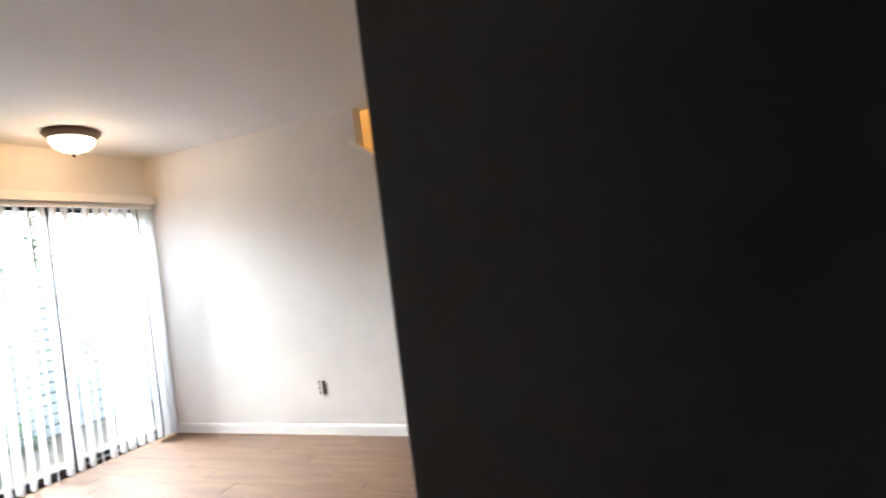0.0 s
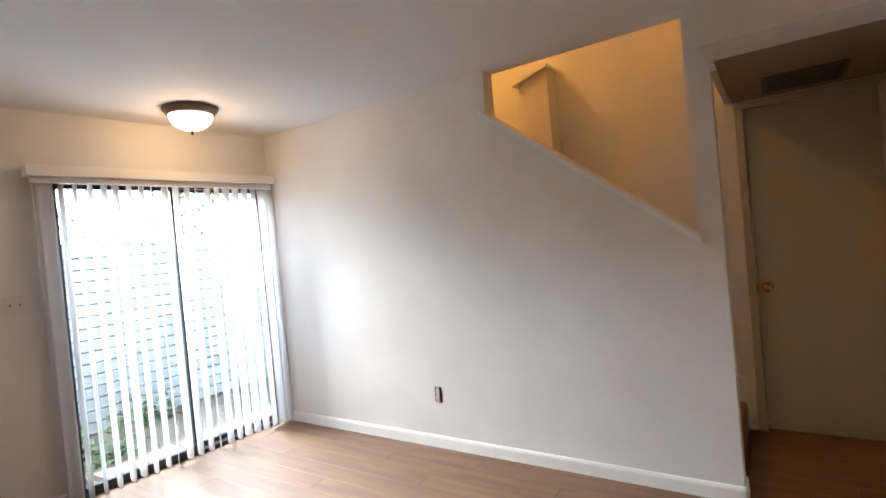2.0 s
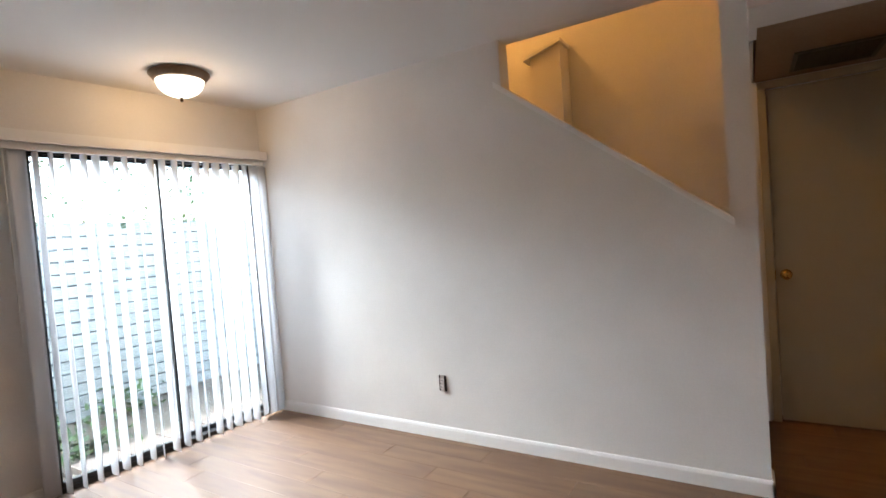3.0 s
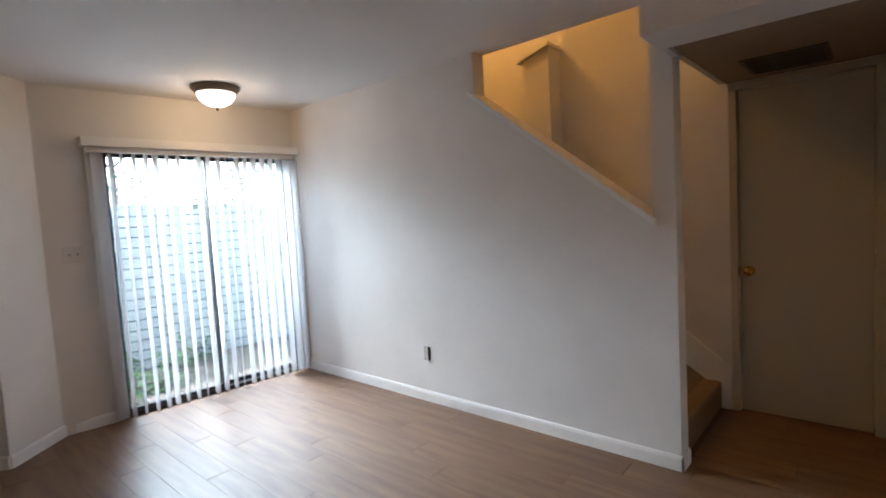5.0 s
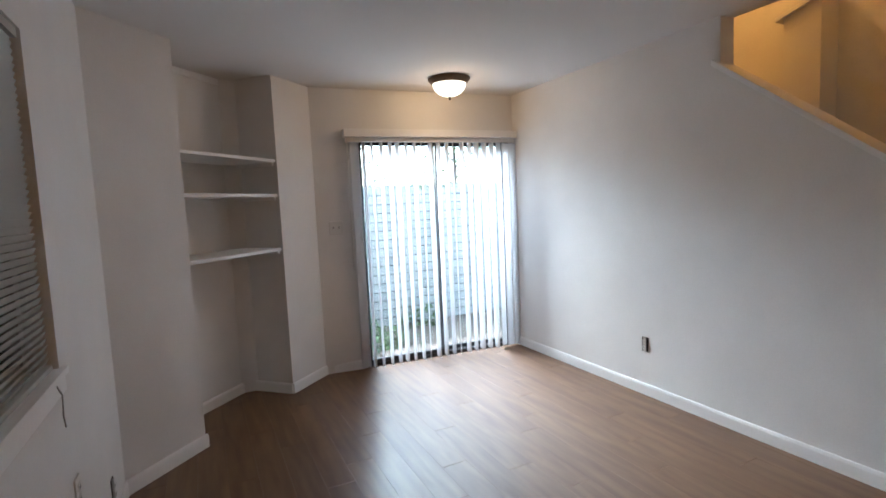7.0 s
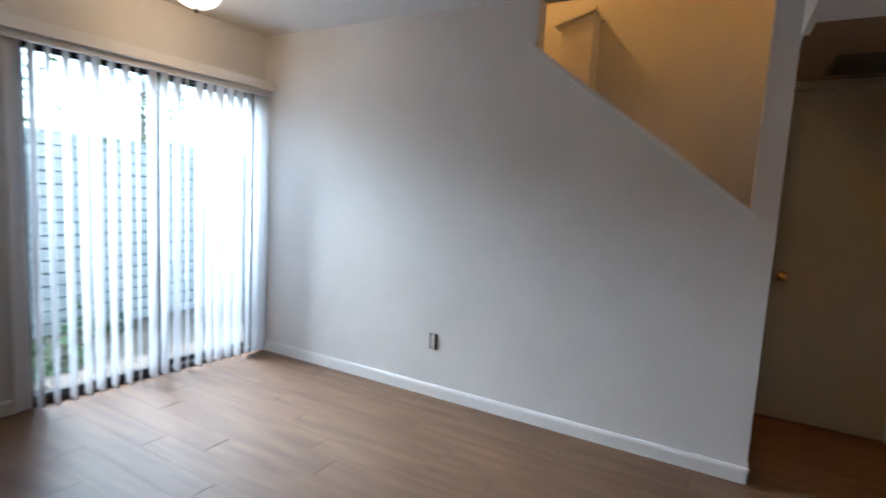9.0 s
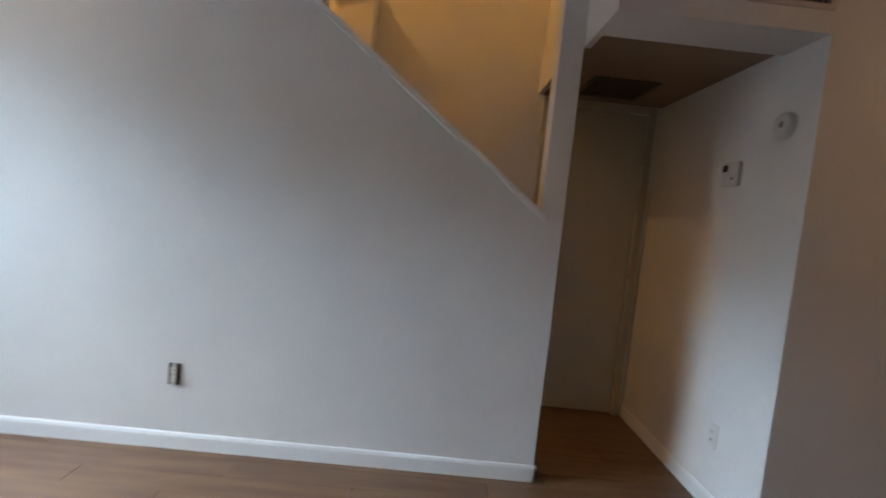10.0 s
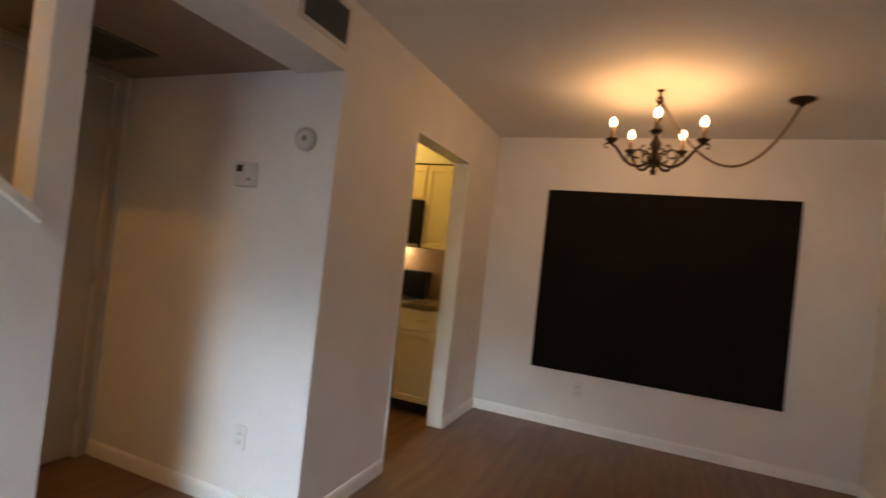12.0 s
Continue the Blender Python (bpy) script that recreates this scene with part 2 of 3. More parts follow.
# ---- plan ----
CEIL = 2.45
NORTH, WALL = 3.41, 0.12            # stair wall face and wall thickness
WEST, EAST, SOUTH = -3.88, 2.77, 0.16
SKEW = pose(WEST, 3.41, 0, 0, 0, -4.5)   # the sliding-door wall runs a little off square
END = -0.49                         # free end of the stair wall
KIT = 2.97                          # face of the kitchen wall and of the bulkhead
NOOK = 0.34                         # east wall of the alcove
BACK = 4.42                         # far wall of the alcove and stairwell
UP = 4.9                            # ceiling above the stairs
DIAG = -2.56                        # x + y along the diagonal wall
OPEN_L, OPEN_R = -1.72, -0.600
SLOPE_HI, SLOPE_LO = 2.152, 1.306

# floors and ceilings
floor = setting("floor", boxes((-4.2, 0.0, -0.20, 2.9, 5.5, -0.012)), SUBFLOOR, "wood-look plank floor with narrow dark joints", "floor")
setting("ceiling", boxes((-4.3, 0.0, CEIL, 2.89, KIT, CEIL + 0.15), (-4.3, KIT, CEIL, END, NORTH, CEIL + 0.15)), CEIL_PAINT, "smooth white painted ceiling", "ceiling")
setting("ceiling_kitchen", boxes((NOOK, KIT + WALL, CEIL, 2.89, 5.5, CEIL + 0.15)), CEIL_PAINT, "white painted kitchen ceiling", "ceiling")
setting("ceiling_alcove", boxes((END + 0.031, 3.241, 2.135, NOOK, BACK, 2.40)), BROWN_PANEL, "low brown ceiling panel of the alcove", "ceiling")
setting("ceiling_upstairs", boxes((-4.1, NORTH, UP, NOOK, BACK + WALL, UP + 0.1)), CEIL_PAINT, "white ceiling above the stairs", "ceiling")

# walls
setting("wall_north", prism([(WEST, 0), (END, 0), (END, CEIL), (OPEN_R, CEIL), (OPEN_R, SLOPE_LO), (OPEN_L, SLOPE_HI), (OPEN_L, CEIL), (WEST, CEIL)], "y", NORTH, NORTH + WALL), PAINT, "white painted stair wall with a sloping opening", "wall")
setting("wall_north_upper", boxes((WEST, NORTH, CEIL + 0.002, END, NORTH + WALL, UP)), PAINT, "painted upper wall of the stairwell", "wall")
SL_Y0, SL_Y1, SL_TOP = 1.86, 3.372, 2.005
bm = boxes((-0.14, 1.3 - NORTH, -0.1, 0, SL_Y0 - NORTH, CEIL), (-0.14, SL_Y1 - NORTH, -0.1, 0, 0.05, CEIL), (-0.14, SL_Y0 - NORTH, SL_TOP, 0, SL_Y1 - NORTH, CEIL))
bmesh.ops.transform(bm, matrix=SKEW, verts=bm.verts)
setting("wall_stairs_west", boxes((WEST - 0.14, NORTH + WALL, -0.1, WEST, BACK + WALL, UP)), PAINT, "painted end wall of the stairwell", "wall")
setting("wall_west", bm, PAINT, "white painted wall around the sliding door", "wall")
W_X0, W_X1, W_Z0, W_Z1 = -1.755, -0.62, 0.95, 2.03
D_X0, D_X1 = -0.07, 0.82
setting("wall_south", boxes((-4.1, 0.0, -0.1, W_X0, SOUTH, CEIL), (W_X0, 0.0, -0.1, W_X1, SOUTH, W_Z0), (W_X0, 0.0, W_Z1, W_X1, SOUTH, CEIL), (W_X1, 0.0, -0.1, D_X0, SOUTH, CEIL), (D_X0, 0.0, 2.06, D_X1, SOUTH, CEIL), (D_X1, 0.0, -0.1, EAST, SOUTH, CEIL)), PAINT, "white painted wall with a window and the front door", "wall")
setting("wall_east", boxes((EAST, 0.0, -0.1, EAST + WALL, 5.5, CEIL)), PAINT, "white painted dining wall", "wall")
K_X0, K_X1, K_TOP = 1.125, 2.06, 2.065
setting("wall_kitchen", boxes((NOOK, KIT, 0, K_X0, KIT + WALL, CEIL), (K_X0, KIT, K_TOP, K_X1, KIT + WALL, CEIL), (K_X1, KIT, 0, EAST, KIT + WALL, CEIL)), PAINT, "white painted wall with the kitchen doorway", "wall")
setting("wall_alcove", boxes((NOOK, KIT + WALL, 0, NOOK + WALL, 5.5, CEIL)), PAINT, "white painted alcove side wall", "wall")
C_X0, C_X1, C_TOP = -0.405, 0.265, 2.083
setting("wall_back", boxes((WEST, BACK, 0, C_X0, BACK + WALL, UP), (C_X0, BACK, C_TOP, C_X1, BACK + WALL, UP), (C_X1, BACK, 0, NOOK, BACK + WALL, UP), (C_X0 - 0.1, BACK + WALL, 0, C_X1 + 0.05, BACK + WALL + 0.05, 2.2)), PAINT, "painted far wall of stairs and alcove", "wall")
setting("wall_upstairs", boxes((END, NORTH + WALL, 2.42, END + 0.15, BACK, UP), (END - 0.012, NORTH + WALL, 2.14, END + 0.02, BACK, 2.42)), PAINT, "painted wall above the foot of the stairs", "wall")
setting("wall_kitchen_back", boxes((NOOK + WALL, 5.38, 0, EAST, 5.5, CEIL)), PAINT, "painted kitchen end wall", "wall")
setting("bulkhead", boxes((END, KIT, 2.115, NOOK, 3.24, CEIL), (END, 3.24, 2.115, END + 0.03, NORTH, CEIL)), PAINT, "white boxed bulkhead over the alcove", "bulkhead")

# unseen enclosure added outside the front door; keeps daylight off door and window
setting("entry_blocker_walls", boxes((-2.42, -2.0, -0.1, -2.30, -0.001, 2.6), (1.2, -2.0, -0.1, 1.32, -0.001, 2.6), (-2.42, -2.12, -0.1, 1.32, -2.0, 2.6)), PAINT, "unseen plain walls added outside the front door to block daylight", "wall")
setting("entry_blocker_roof", boxes((-2.42, -2.12, 2.6, 1.32, -0.001, 2.7)), CEIL_PAINT, "unseen plain roof added outside the front door to block daylight", "ceiling")

# diagonal corner with the shelf niche, as upright prisms
s2 = 0.70711
nib, pier = (-3.73, DIAG + 3.73), (-3.10, DIAG + 3.10)
deep = 0.42
JOIN = (-4.045, DIAG + 4.075)
def back_of(p, d=deep):
    return (p[0] - d * s2, p[1] - d * s2)
setting("wall_diagonal_nib", prism([JOIN, nib, back_of(nib, deep + 0.1), (JOIN[0] - 0.2, JOIN[1] - 0.2)], "z", 0, CEIL), PAINT, "white angled wall beside the shelf niche", "wall")
setting("wall_diagonal_pier", prism([pier, (DIAG - SOUTH, SOUTH), (DIAG - SOUTH - 0.1, SOUTH - 0.05), back_of(pier, 0.5)], "z", 0, CEIL), PAINT, "white angled pier beside the shelf niche", "wall")
setting("wall_niche_back", prism([back_of(nib), back_of(nib, deep + 0.12), back_of(pier, deep + 0.12), back_of(pier)], "z", 0, CEIL), PAINT, "white back wall of the shelf niche", "wall")

along = Vector((pier[0] - nib[0], pier[1] - nib[1])).normalized()
inner = Vector(back_of(nib))
c1, c2 = inner + along * 0.085, inner + Vector((s2, s2)) * 0.085
setting("wall_niche_corner", prism([tuple(inner), tuple(c1), tuple(c2)], "z", 0, CEIL), PAINT, "white angled strip in the niche corner", "wall")
e1, e2 = c1 + Vector((s2, s2)) * 0.012, Vector(back_of(pier)) + Vector((s2, s2)) * 0.012
setting("trim_niche_crown", prism([tuple(c1 + along * 0.003), tuple(e1 + along * 0.003), tuple(e2), back_of(pier)], "z", CEIL - 0.045, CEIL - 0.001), TRIM, "narrow white trim strip under the niche ceiling", "trim")


def baseboard(a, b, h=0.082, t=0.013):
    """A skirting from a to b; the room lies to the left of the way from a to b."""
    a, b = Vector((*a, 0)), Vector((*b, 0))
    d = (b - a).normalized()
    nrm = Vector((-d.y, d.x, 0))
    prof = [(0.0005, 0), (t, 0), (t, h - 0.018), (t * 0.75, h - 0.006), (t * 0.45, h), (0.0005, h)]
    bm = bmesh.new()
    lo = [bm.verts.new(a + nrm * u + Vector((0, 0, w))) for u, w in prof]
    hi = [bm.verts.new(b + nrm * u + Vector((0, 0, w))) for u, w in prof]
    bm.faces.new(lo)
    bm.faces.new(hi[::-1])
    for i in range(len(prof)):
        j = (i + 1) % len(prof)
        bm.faces.new((lo[i], hi[i], hi[j], lo[j]))
    bmesh.ops.recalc_face_normals(bm, faces=bm.faces)
    return setting("baseboard", bm, TRIM, "white painted baseboard", "baseboard")


for a, b in (((END + 0.013, NORTH), (WEST, NORTH)), ((END, NORTH + WALL), (END, NORTH - 0.013)), ((SKEW @ Vector((0, SL_Y0 - NORTH - 0.03, 0))).xy, JOIN),
             (JOIN, nib), (nib, back_of(nib)), (back_of(nib), back_of(pier)), (back_of(pier), pier), ((pier[0] - 0.009, pier[1] + 0.009), (DIAG - SOUTH, SOUTH)),
             ((DIAG - SOUTH, SOUTH), (D_X0 - 0.06, SOUTH)), ((D_X1 + 0.06, SOUTH), (EAST, SOUTH)), ((EAST, SOUTH), (EAST, KIT)), ((EAST, KIT), (K_X1, KIT)),
             ((K_X0, KIT), (NOOK - 0.013, KIT)), ((NOOK, KIT - 0.013), (NOOK, BACK))):
    baseboard(a, b)

# kitchen doorway: plain painted lining
setting("trim_kitchen_doorway", boxes((K_X0, KIT - 0.004, 0, K_X0 + 0.012, KIT + WALL + 0.004, K_TOP), (K_X1 - 0.012, KIT - 0.004, 0, K_X1, KIT + WALL + 0.004, K_TOP), (K_X0 + 0.012, KIT - 0.004, K_TOP - 0.012, K_X1 - 0.012, KIT + WALL + 0.004, K_TOP)), TRIM, "white painted doorway lining", "trim")

# sloping cap on the stair wall
k = (SLOPE_LO - SLOPE_HI) / (OPEN_R - OPEN_L)


def on_slope(x, rise):
    return (x, SLOPE_HI + k * (x - OPEN_L) + rise)


setting("trim_stair_cap", prism([on_slope(OPEN_L - 0.036, -0.006), on_slope(OPEN_R + 0.016, -0.006), on_slope(OPEN_R + 0.016, 0.028), on_slope(OPEN_L - 0.036, 0.028)], "y", NORTH - 0.034, NORTH + WALL + 0.026), TRIM, "white sloping cap of the stair wall", "trim")

# stairs, carpeted
stairs = setting("stairs", prism([(END - 0.03, 0), (END - 0.03, 0.12), (-3.75, 2.42), (-3.95, 2.42), (-3.95, 0)], "y", NORTH + WALL + 0.003, BACK - 0.022), CARPET, "carpeted straight staircase in tan pile", "stairs")
for i in range(13):
    x = END - 0.02 - 0.25 * i
    bm = bmesh.new()
    box(bm, x - 0.27, NORTH + WALL + 0.002, 0.19 * i, x, BACK - 0.021, 0.19 * (i + 1), 0.022)
    part("step", bm, CARPET, stairs)
setting("trim_stair_skirt", prism([(END - 0.03, 0.0), (END + 0.03, 0.0), (END + 0.03, 0.29), (END - 0.02, 0.33), (-3.7, 2.80), (-3.7, 2.45)], "y", BACK - 0.02, BACK - 0.001), TRIM, "white sloping skirt board of the stairs", "trim")
# short wall with a slanting cap, up the stairs
PX0, PX1 = -1.838, -1.612
setting("wall_landing", prism([(PX0, 1.0), (PX1, 0.9), (PX1, 2.632), (PX0, 2.566)], "y", 4.225, BACK), PAINT, "short wall with a slanting top up the stairs", "wall")
setting("trim_landing_cap", prism([(PX0 - 0.042, 2.552), (PX1 + 0.014, 2.634), (PX1 + 0.014, 2.662), (PX0 - 0.042, 2.580)], "y", 4.195, BACK), TRIM, "white slanting cap of the short wall", "trim")

# ---- front door, ajar ----
leaf_end, hinge = Vector((-0.078, 0.462)), Vector((0.80, 0.185))
ang = math.degrees(math.atan2(leaf_end.y - hinge.y, leaf_end.x - hinge.x))
door = thing("door_2", (hinge.x, hinge.y, 0.008), "black-painted front door standing ajar", "door", turn=ang)
tagged(door, kind="structure")
L = (leaf_end - hinge).length
part("leaf", boxes((0, -0.045, 0, L, 0.0, 2.03), bevel=0.003), BLACK_DOOR, door)
bm = bmesh.new()
lathe(bm, [(0.002, 0), (0.03, 0.0), (0.03, 0.008), (0.012, 0.014), (0.012, 0.04), (0.026, 0.05), (0.028, 0.062), (0.018, 0.074), (0.002, 0.076)], (L - 0.07, -0.045, 0.93), 20, "y")
part("door_handle", bm, BRASS, door)
setting("trim_front_door", boxes((D_X0 - 0.055, SOUTH, 0, D_X0, SOUTH + 0.014, 2.06), (D_X1, SOUTH, 0, D_X1 + 0.055, SOUTH + 0.014, 2.06), (D_X0 - 0.055, SOUTH, 2.06, D_X1 + 0.055, SOUTH + 0.014, 2.115)), TRIM, "white casing of the front door", "trim")

# ---- alcove door ----
cd = tagged(thing("door_1", ((C_X0 + C_X1) / 2, BACK + 0.012, 0.008), "closed flat off-white closet door with a brass knob", "door"), kind="structure")
hw = (C_X1 - C_X0) / 2 - 0.004
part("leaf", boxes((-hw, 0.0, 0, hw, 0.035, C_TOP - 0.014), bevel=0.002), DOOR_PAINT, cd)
bm = bmesh.new()
lathe(bm, [(0.002, 0), (0.032, 0.0), (0.032, 0.006), (0.013, 0.012), (0.012, 0.034), (0.024, 0.042), (0.028, 0.054), (0.024, 0.066), (0.012, 0.072), (0.002, 0.073)], (-hw + 0.055, -0.001, 0.925), 24, "y")
part("knob", bm, BRASS, cd, "round polished brass knob")
for z in (0.25, 1.0, 1.78):
    bm = bmesh.new()
    lathe(bm, [(0.006, -0.045), (0.006, 0.045)], (hw + 0.003, -0.006, z), 10)
    part("hinge", bm, DOOR_PAINT, cd)
part("strike_plate", boxes((-hw - 0.005, -0.012, 0.89, -hw + 0.001, -0.009, 0.955)), BRASS, cd)
cw = 0.045
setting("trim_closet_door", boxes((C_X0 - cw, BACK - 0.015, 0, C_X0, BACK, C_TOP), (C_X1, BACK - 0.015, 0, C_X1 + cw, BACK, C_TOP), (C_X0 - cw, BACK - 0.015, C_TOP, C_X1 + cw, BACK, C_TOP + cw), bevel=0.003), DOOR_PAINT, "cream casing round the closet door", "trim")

# ---- sliding glass door ----
sg = tagged(thing("door_3", (0, 0, 0), "dark-framed sliding glass patio door, closed", "sliding door"), kind="structure")
sg.matrix_world = SKEW @ pose(-0.07, (SL_Y0 + SL_Y1) / 2 - NORTH, 0)
hy = (SL_Y1 - SL_Y0) / 2
part("frame", boxes((-0.06, -hy, 0, 0.06, -hy + 0.03, SL_TOP), (-0.06, hy - 0.03, 0, 0.06, hy, SL_TOP), (-0.06, -hy + 0.03, SL_TOP - 0.014, 0.06, hy - 0.03, SL_TOP), (-0.06, -hy + 0.03, 0, 0.06, hy - 0.03, 0.03)), ALU, sg)
for name, x, y0, y1 in (("sliding_sash", 0.028, -hy + 0.03, 0.012), ("fixed_sash", -0.028, -0.012, hy - 0.03)):
    p = part(name, boxes((x - 0.018, y0, 0.03, x + 0.018, y0 + 0.024, SL_TOP - 0.014), (x - 0.018, y1 - 0.024, 0.03, x + 0.018, y1, SL_TOP - 0.014), (x - 0.018, y0 + 0.024, SL_TOP - 0.030, x + 0.018, y1 - 0.024, SL_TOP - 0.014), (x - 0.018, y0 + 0.024, 0.03, x + 0.018, y1 - 0.024, 0.060)), ALU, sg)
    g = part("pane", boxes((x - 0.003, y0 + 0.024, 0.060, x + 0.003, y1 - 0.024, SL_TOP - 0.030)), GLASS, p)
    g.visible_shadow = False

# ---- vertical blind ----
V_Y0, V_Y1 = 1.755, NORTH - 0.003
blind = thing("vertical_blind", (0, 0, 0), "white vertical slat blind, half open, over the sliding door", "blind")
vh = (V_Y1 - V_Y0) / 2
blind.matrix_world = SKEW @ pose(0, (V_Y0 + V_Y1) / 2 - NORTH - 0.004, 0)
bm = boxes((0.002, -vh, 2.035, 0.105, vh, 2.047), (0.093, -vh, 2.047, 0.105, vh, 2.100), (0.002, -vh, 2.047, 0.093, -vh + 0.012, 2.100), (0.002, vh - 0.012, 2.047, 0.093, vh, 2.100))
part("valance", bm, TRIM, blind, "white boxed valance")
part("head_rail", boxes((0.028, -vh + 0.02, 1.995, 0.075, vh - 0.02, 2.034)), PLASTIC, blind)
rnd = random.Random(7)


def slat_mesh(w=0.089):
    bm = bmesh.new()
    n = 6
    cols = []
    for i in range(n + 1):
        u = (i / n - 0.5) * w
        bow = 0.006 * (1 - (2 * i / n - 1) ** 2)
        cols.append([(u, bow)])
    front = [[bm.verts.new((u, v, z)) for z in (0.0, 1.0)] for ((u, v),) in cols]
    rear = [[bm.verts.new((u, v - 0.0012, z)) for z in (0.0, 1.0)] for ((u, v),) in cols]
    for i in range(n):
        for side in (front, rear):
            f = bm.faces.new((side[i][0], side[i + 1][0], side[i + 1][1], side[i][1]))
            f.smooth = True
        for e in (0, 1):
            bm.faces.new((front[i][e], front[i + 1][e], rear[i + 1][e], rear[i][e]))
    for i in (0, n):
        bm.faces.new((front[i][0], front[i][1], rear[i][1], rear[i][0]))
    bmesh.ops.recalc_face_normals(bm, faces=bm.faces)
    return mesh_of("slat", bm, SLAT)


slat_me = slat_mesh()
N_SLATS = 21
for i in range(N_SLATS):
    sl = new("slat", slat_me)
    sl.parent = blind
    y = -vh + 0.095 + (2 * vh - 0.125) * i / (N_SLATS - 1)
    turn = 184 + rnd.uniform(-6, 6)
    if i in (8, 12):
        turn = 158
    if i == N_SLATS - 3:
        turn = 122
    if i == 0 or i >= N_SLATS - 2:
        turn = 101
    sl.matrix_basis = pose(0.052, y + rnd.uniform(-0.006, 0.006), 0.018 + rnd.uniform(-0.004, 0.004), rnd.uniform(-0.15, 0.15), 0, turn) @ Matrix.Diagonal((1, 1, 1.975, 1))
bm = bmesh.new()
tube(bm, [(0.05, -vh + 0.03, 2.0), (0.052, -vh + 0.028, 1.5), (0.05, -vh + 0.03, 0.9)], 0.004, 6)
part("control_wand", bm, PLASTIC, blind)

# ---- ceiling lamp ----
cl = thing("ceiling_light", (-3.44, 2.515, CEIL), "lit flush ceiling light with bronze rim and frosted bowl", "ceiling light")
bm = bmesh.new()
lathe(bm, [(0.02, -0.0005), (0.160, -0.0005), (0.171, -0.006), (0.171, -0.016), (0.162, -0.026), (0.148, -0.044), (0.139, -0.052), (0.133, -0.048), (0.02, -0.03)], seg=48)
part("rim", bm, RIM_BRONZE, cl, "dark bronze rim")
bm = bmesh.new()
lathe(bm, [(0.136, -0.048), (0.132, -0.068), (0.120, -0.096), (0.097, -0.120), (0.062, -0.139), (0.03, -0.147), (0.004, -0.149)], seg=48)
part("shade", bm, SHADE, cl, "lit frosted glass bowl").visible_shadow = False
bm = bmesh.new()
lathe(bm, [(0.004, -0.150), (0.011, -0.154), (0.008, -0.162), (0.010, -0.170), (0.002, -0.178)], seg=16)
part("finial", bm, BRONZE, cl)


# ---- wall fittings ----
def socket(place, turn, label, bare=False):
    """A duplex socket on a wall; its face looks along local -y."""
    o = thing("wall_outlet", place, label, "outlet", "wall outlets", turn)
    if bare:
        part("box", boxes((-0.028, -0.003, -0.052, 0.028, 0.0, 0.052)), DARK, o)
        part("yoke", boxes((-0.012, -0.010, -0.052, 0.012, -0.003, 0.052)), CHROME, o)
    else:
        part("plate", boxes((-0.036, -0.006, -0.058, 0.036, 0.0, 0.058), bevel=0.003), PLASTIC, o)
    d = 0.010 if bare else 0.006
    for z in (-0.021, 0.021):
        f = part("receptacle", boxes((-0.015, -d - 0.004, z - 0.015, 0.015, -d, z + 0.015), bevel=0.002), PLASTIC, o)
        part("slots", boxes((-0.008, -d - 0.0046, z - 0.006, -0.0055, -d - 0.004, z + 0.006), (0.0055, -d - 0.0046, z - 0.006, 0.008, -d - 0.004, z + 0.006)), DARK, f)
    return o


socket((-2.28, NORTH, 0.37), 0, "bare wall outlet without its cover plate", True)
socket((NOOK, 3.34, 0.35), -90, "white duplex outlet with cover plate")
socket((EAST, 2.07, 0.34), -90, "white duplex outlet with cover plate")
socket((-2.38, SOUTH, 0.21), 180, "dark uncovered outlet low on the wall", True)
socket((-1.80, SOUTH, 0.50), 180, "white duplex outlet with cover plate")

sw = thing("light_switch", (0, 0, 0), "white double light switch plate", "light switch")
sw.matrix_world = SKEW @ pose(0, 1.655 - NORTH, 1.27, 0, 0, 90)
part("plate", boxes((-0.058, -0.006, -0.058, 0.058, 0.0, 0.058), bevel=0.003), PLASTIC, sw)
for x in (-0.023, 0.023):
    part("toggle", boxes((x - 0.005, -0.018, -0.004, x + 0.005, -0.006, 0.012), bevel=0.002), GREY_BOX, sw)

th = thing("thermostat", (NOOK, 3.475, 1.615), "white wall thermostat with a small dark display", "thermostat", turn=-90)
part("body", boxes((-0.062, -0.028, -0.06, 0.062, 0.0, 0.06), bevel=0.006), DEVICE, th)
part("display", boxes((-0.052, -0.030, 0.012, -0.012, -0.028, 0.045)), DARK, th)
part("button", boxes((0.02, -0.031, -0.03, 0.045, -0.028, -0.018), bevel=0.001), GREY_BOX, th)

sd = thing("smoke_detector", (NOOK, 3.14, 1.795), "round white smoke detector on the wall", "detector", turn=-90)
bm = bmesh.new()
lathe(bm, [(0.002, 0.0), (0.056, 0.0), (0.056, 0.014), (0.050, 0.030), (0.030, 0.036), (0.002, 0.037)], (0, 0, 0), 36, "y")
part("body", bm, DEVICE, sd)
bm = bmesh.new()
lathe(bm, [(0.004, 0.036), (0.014, 0.036), (0.014, 0.040), (0.004, 0.041)], (0.012, 0, 0.0), 20, "y")
part("test_button", bm, GREY_BOX, sd)


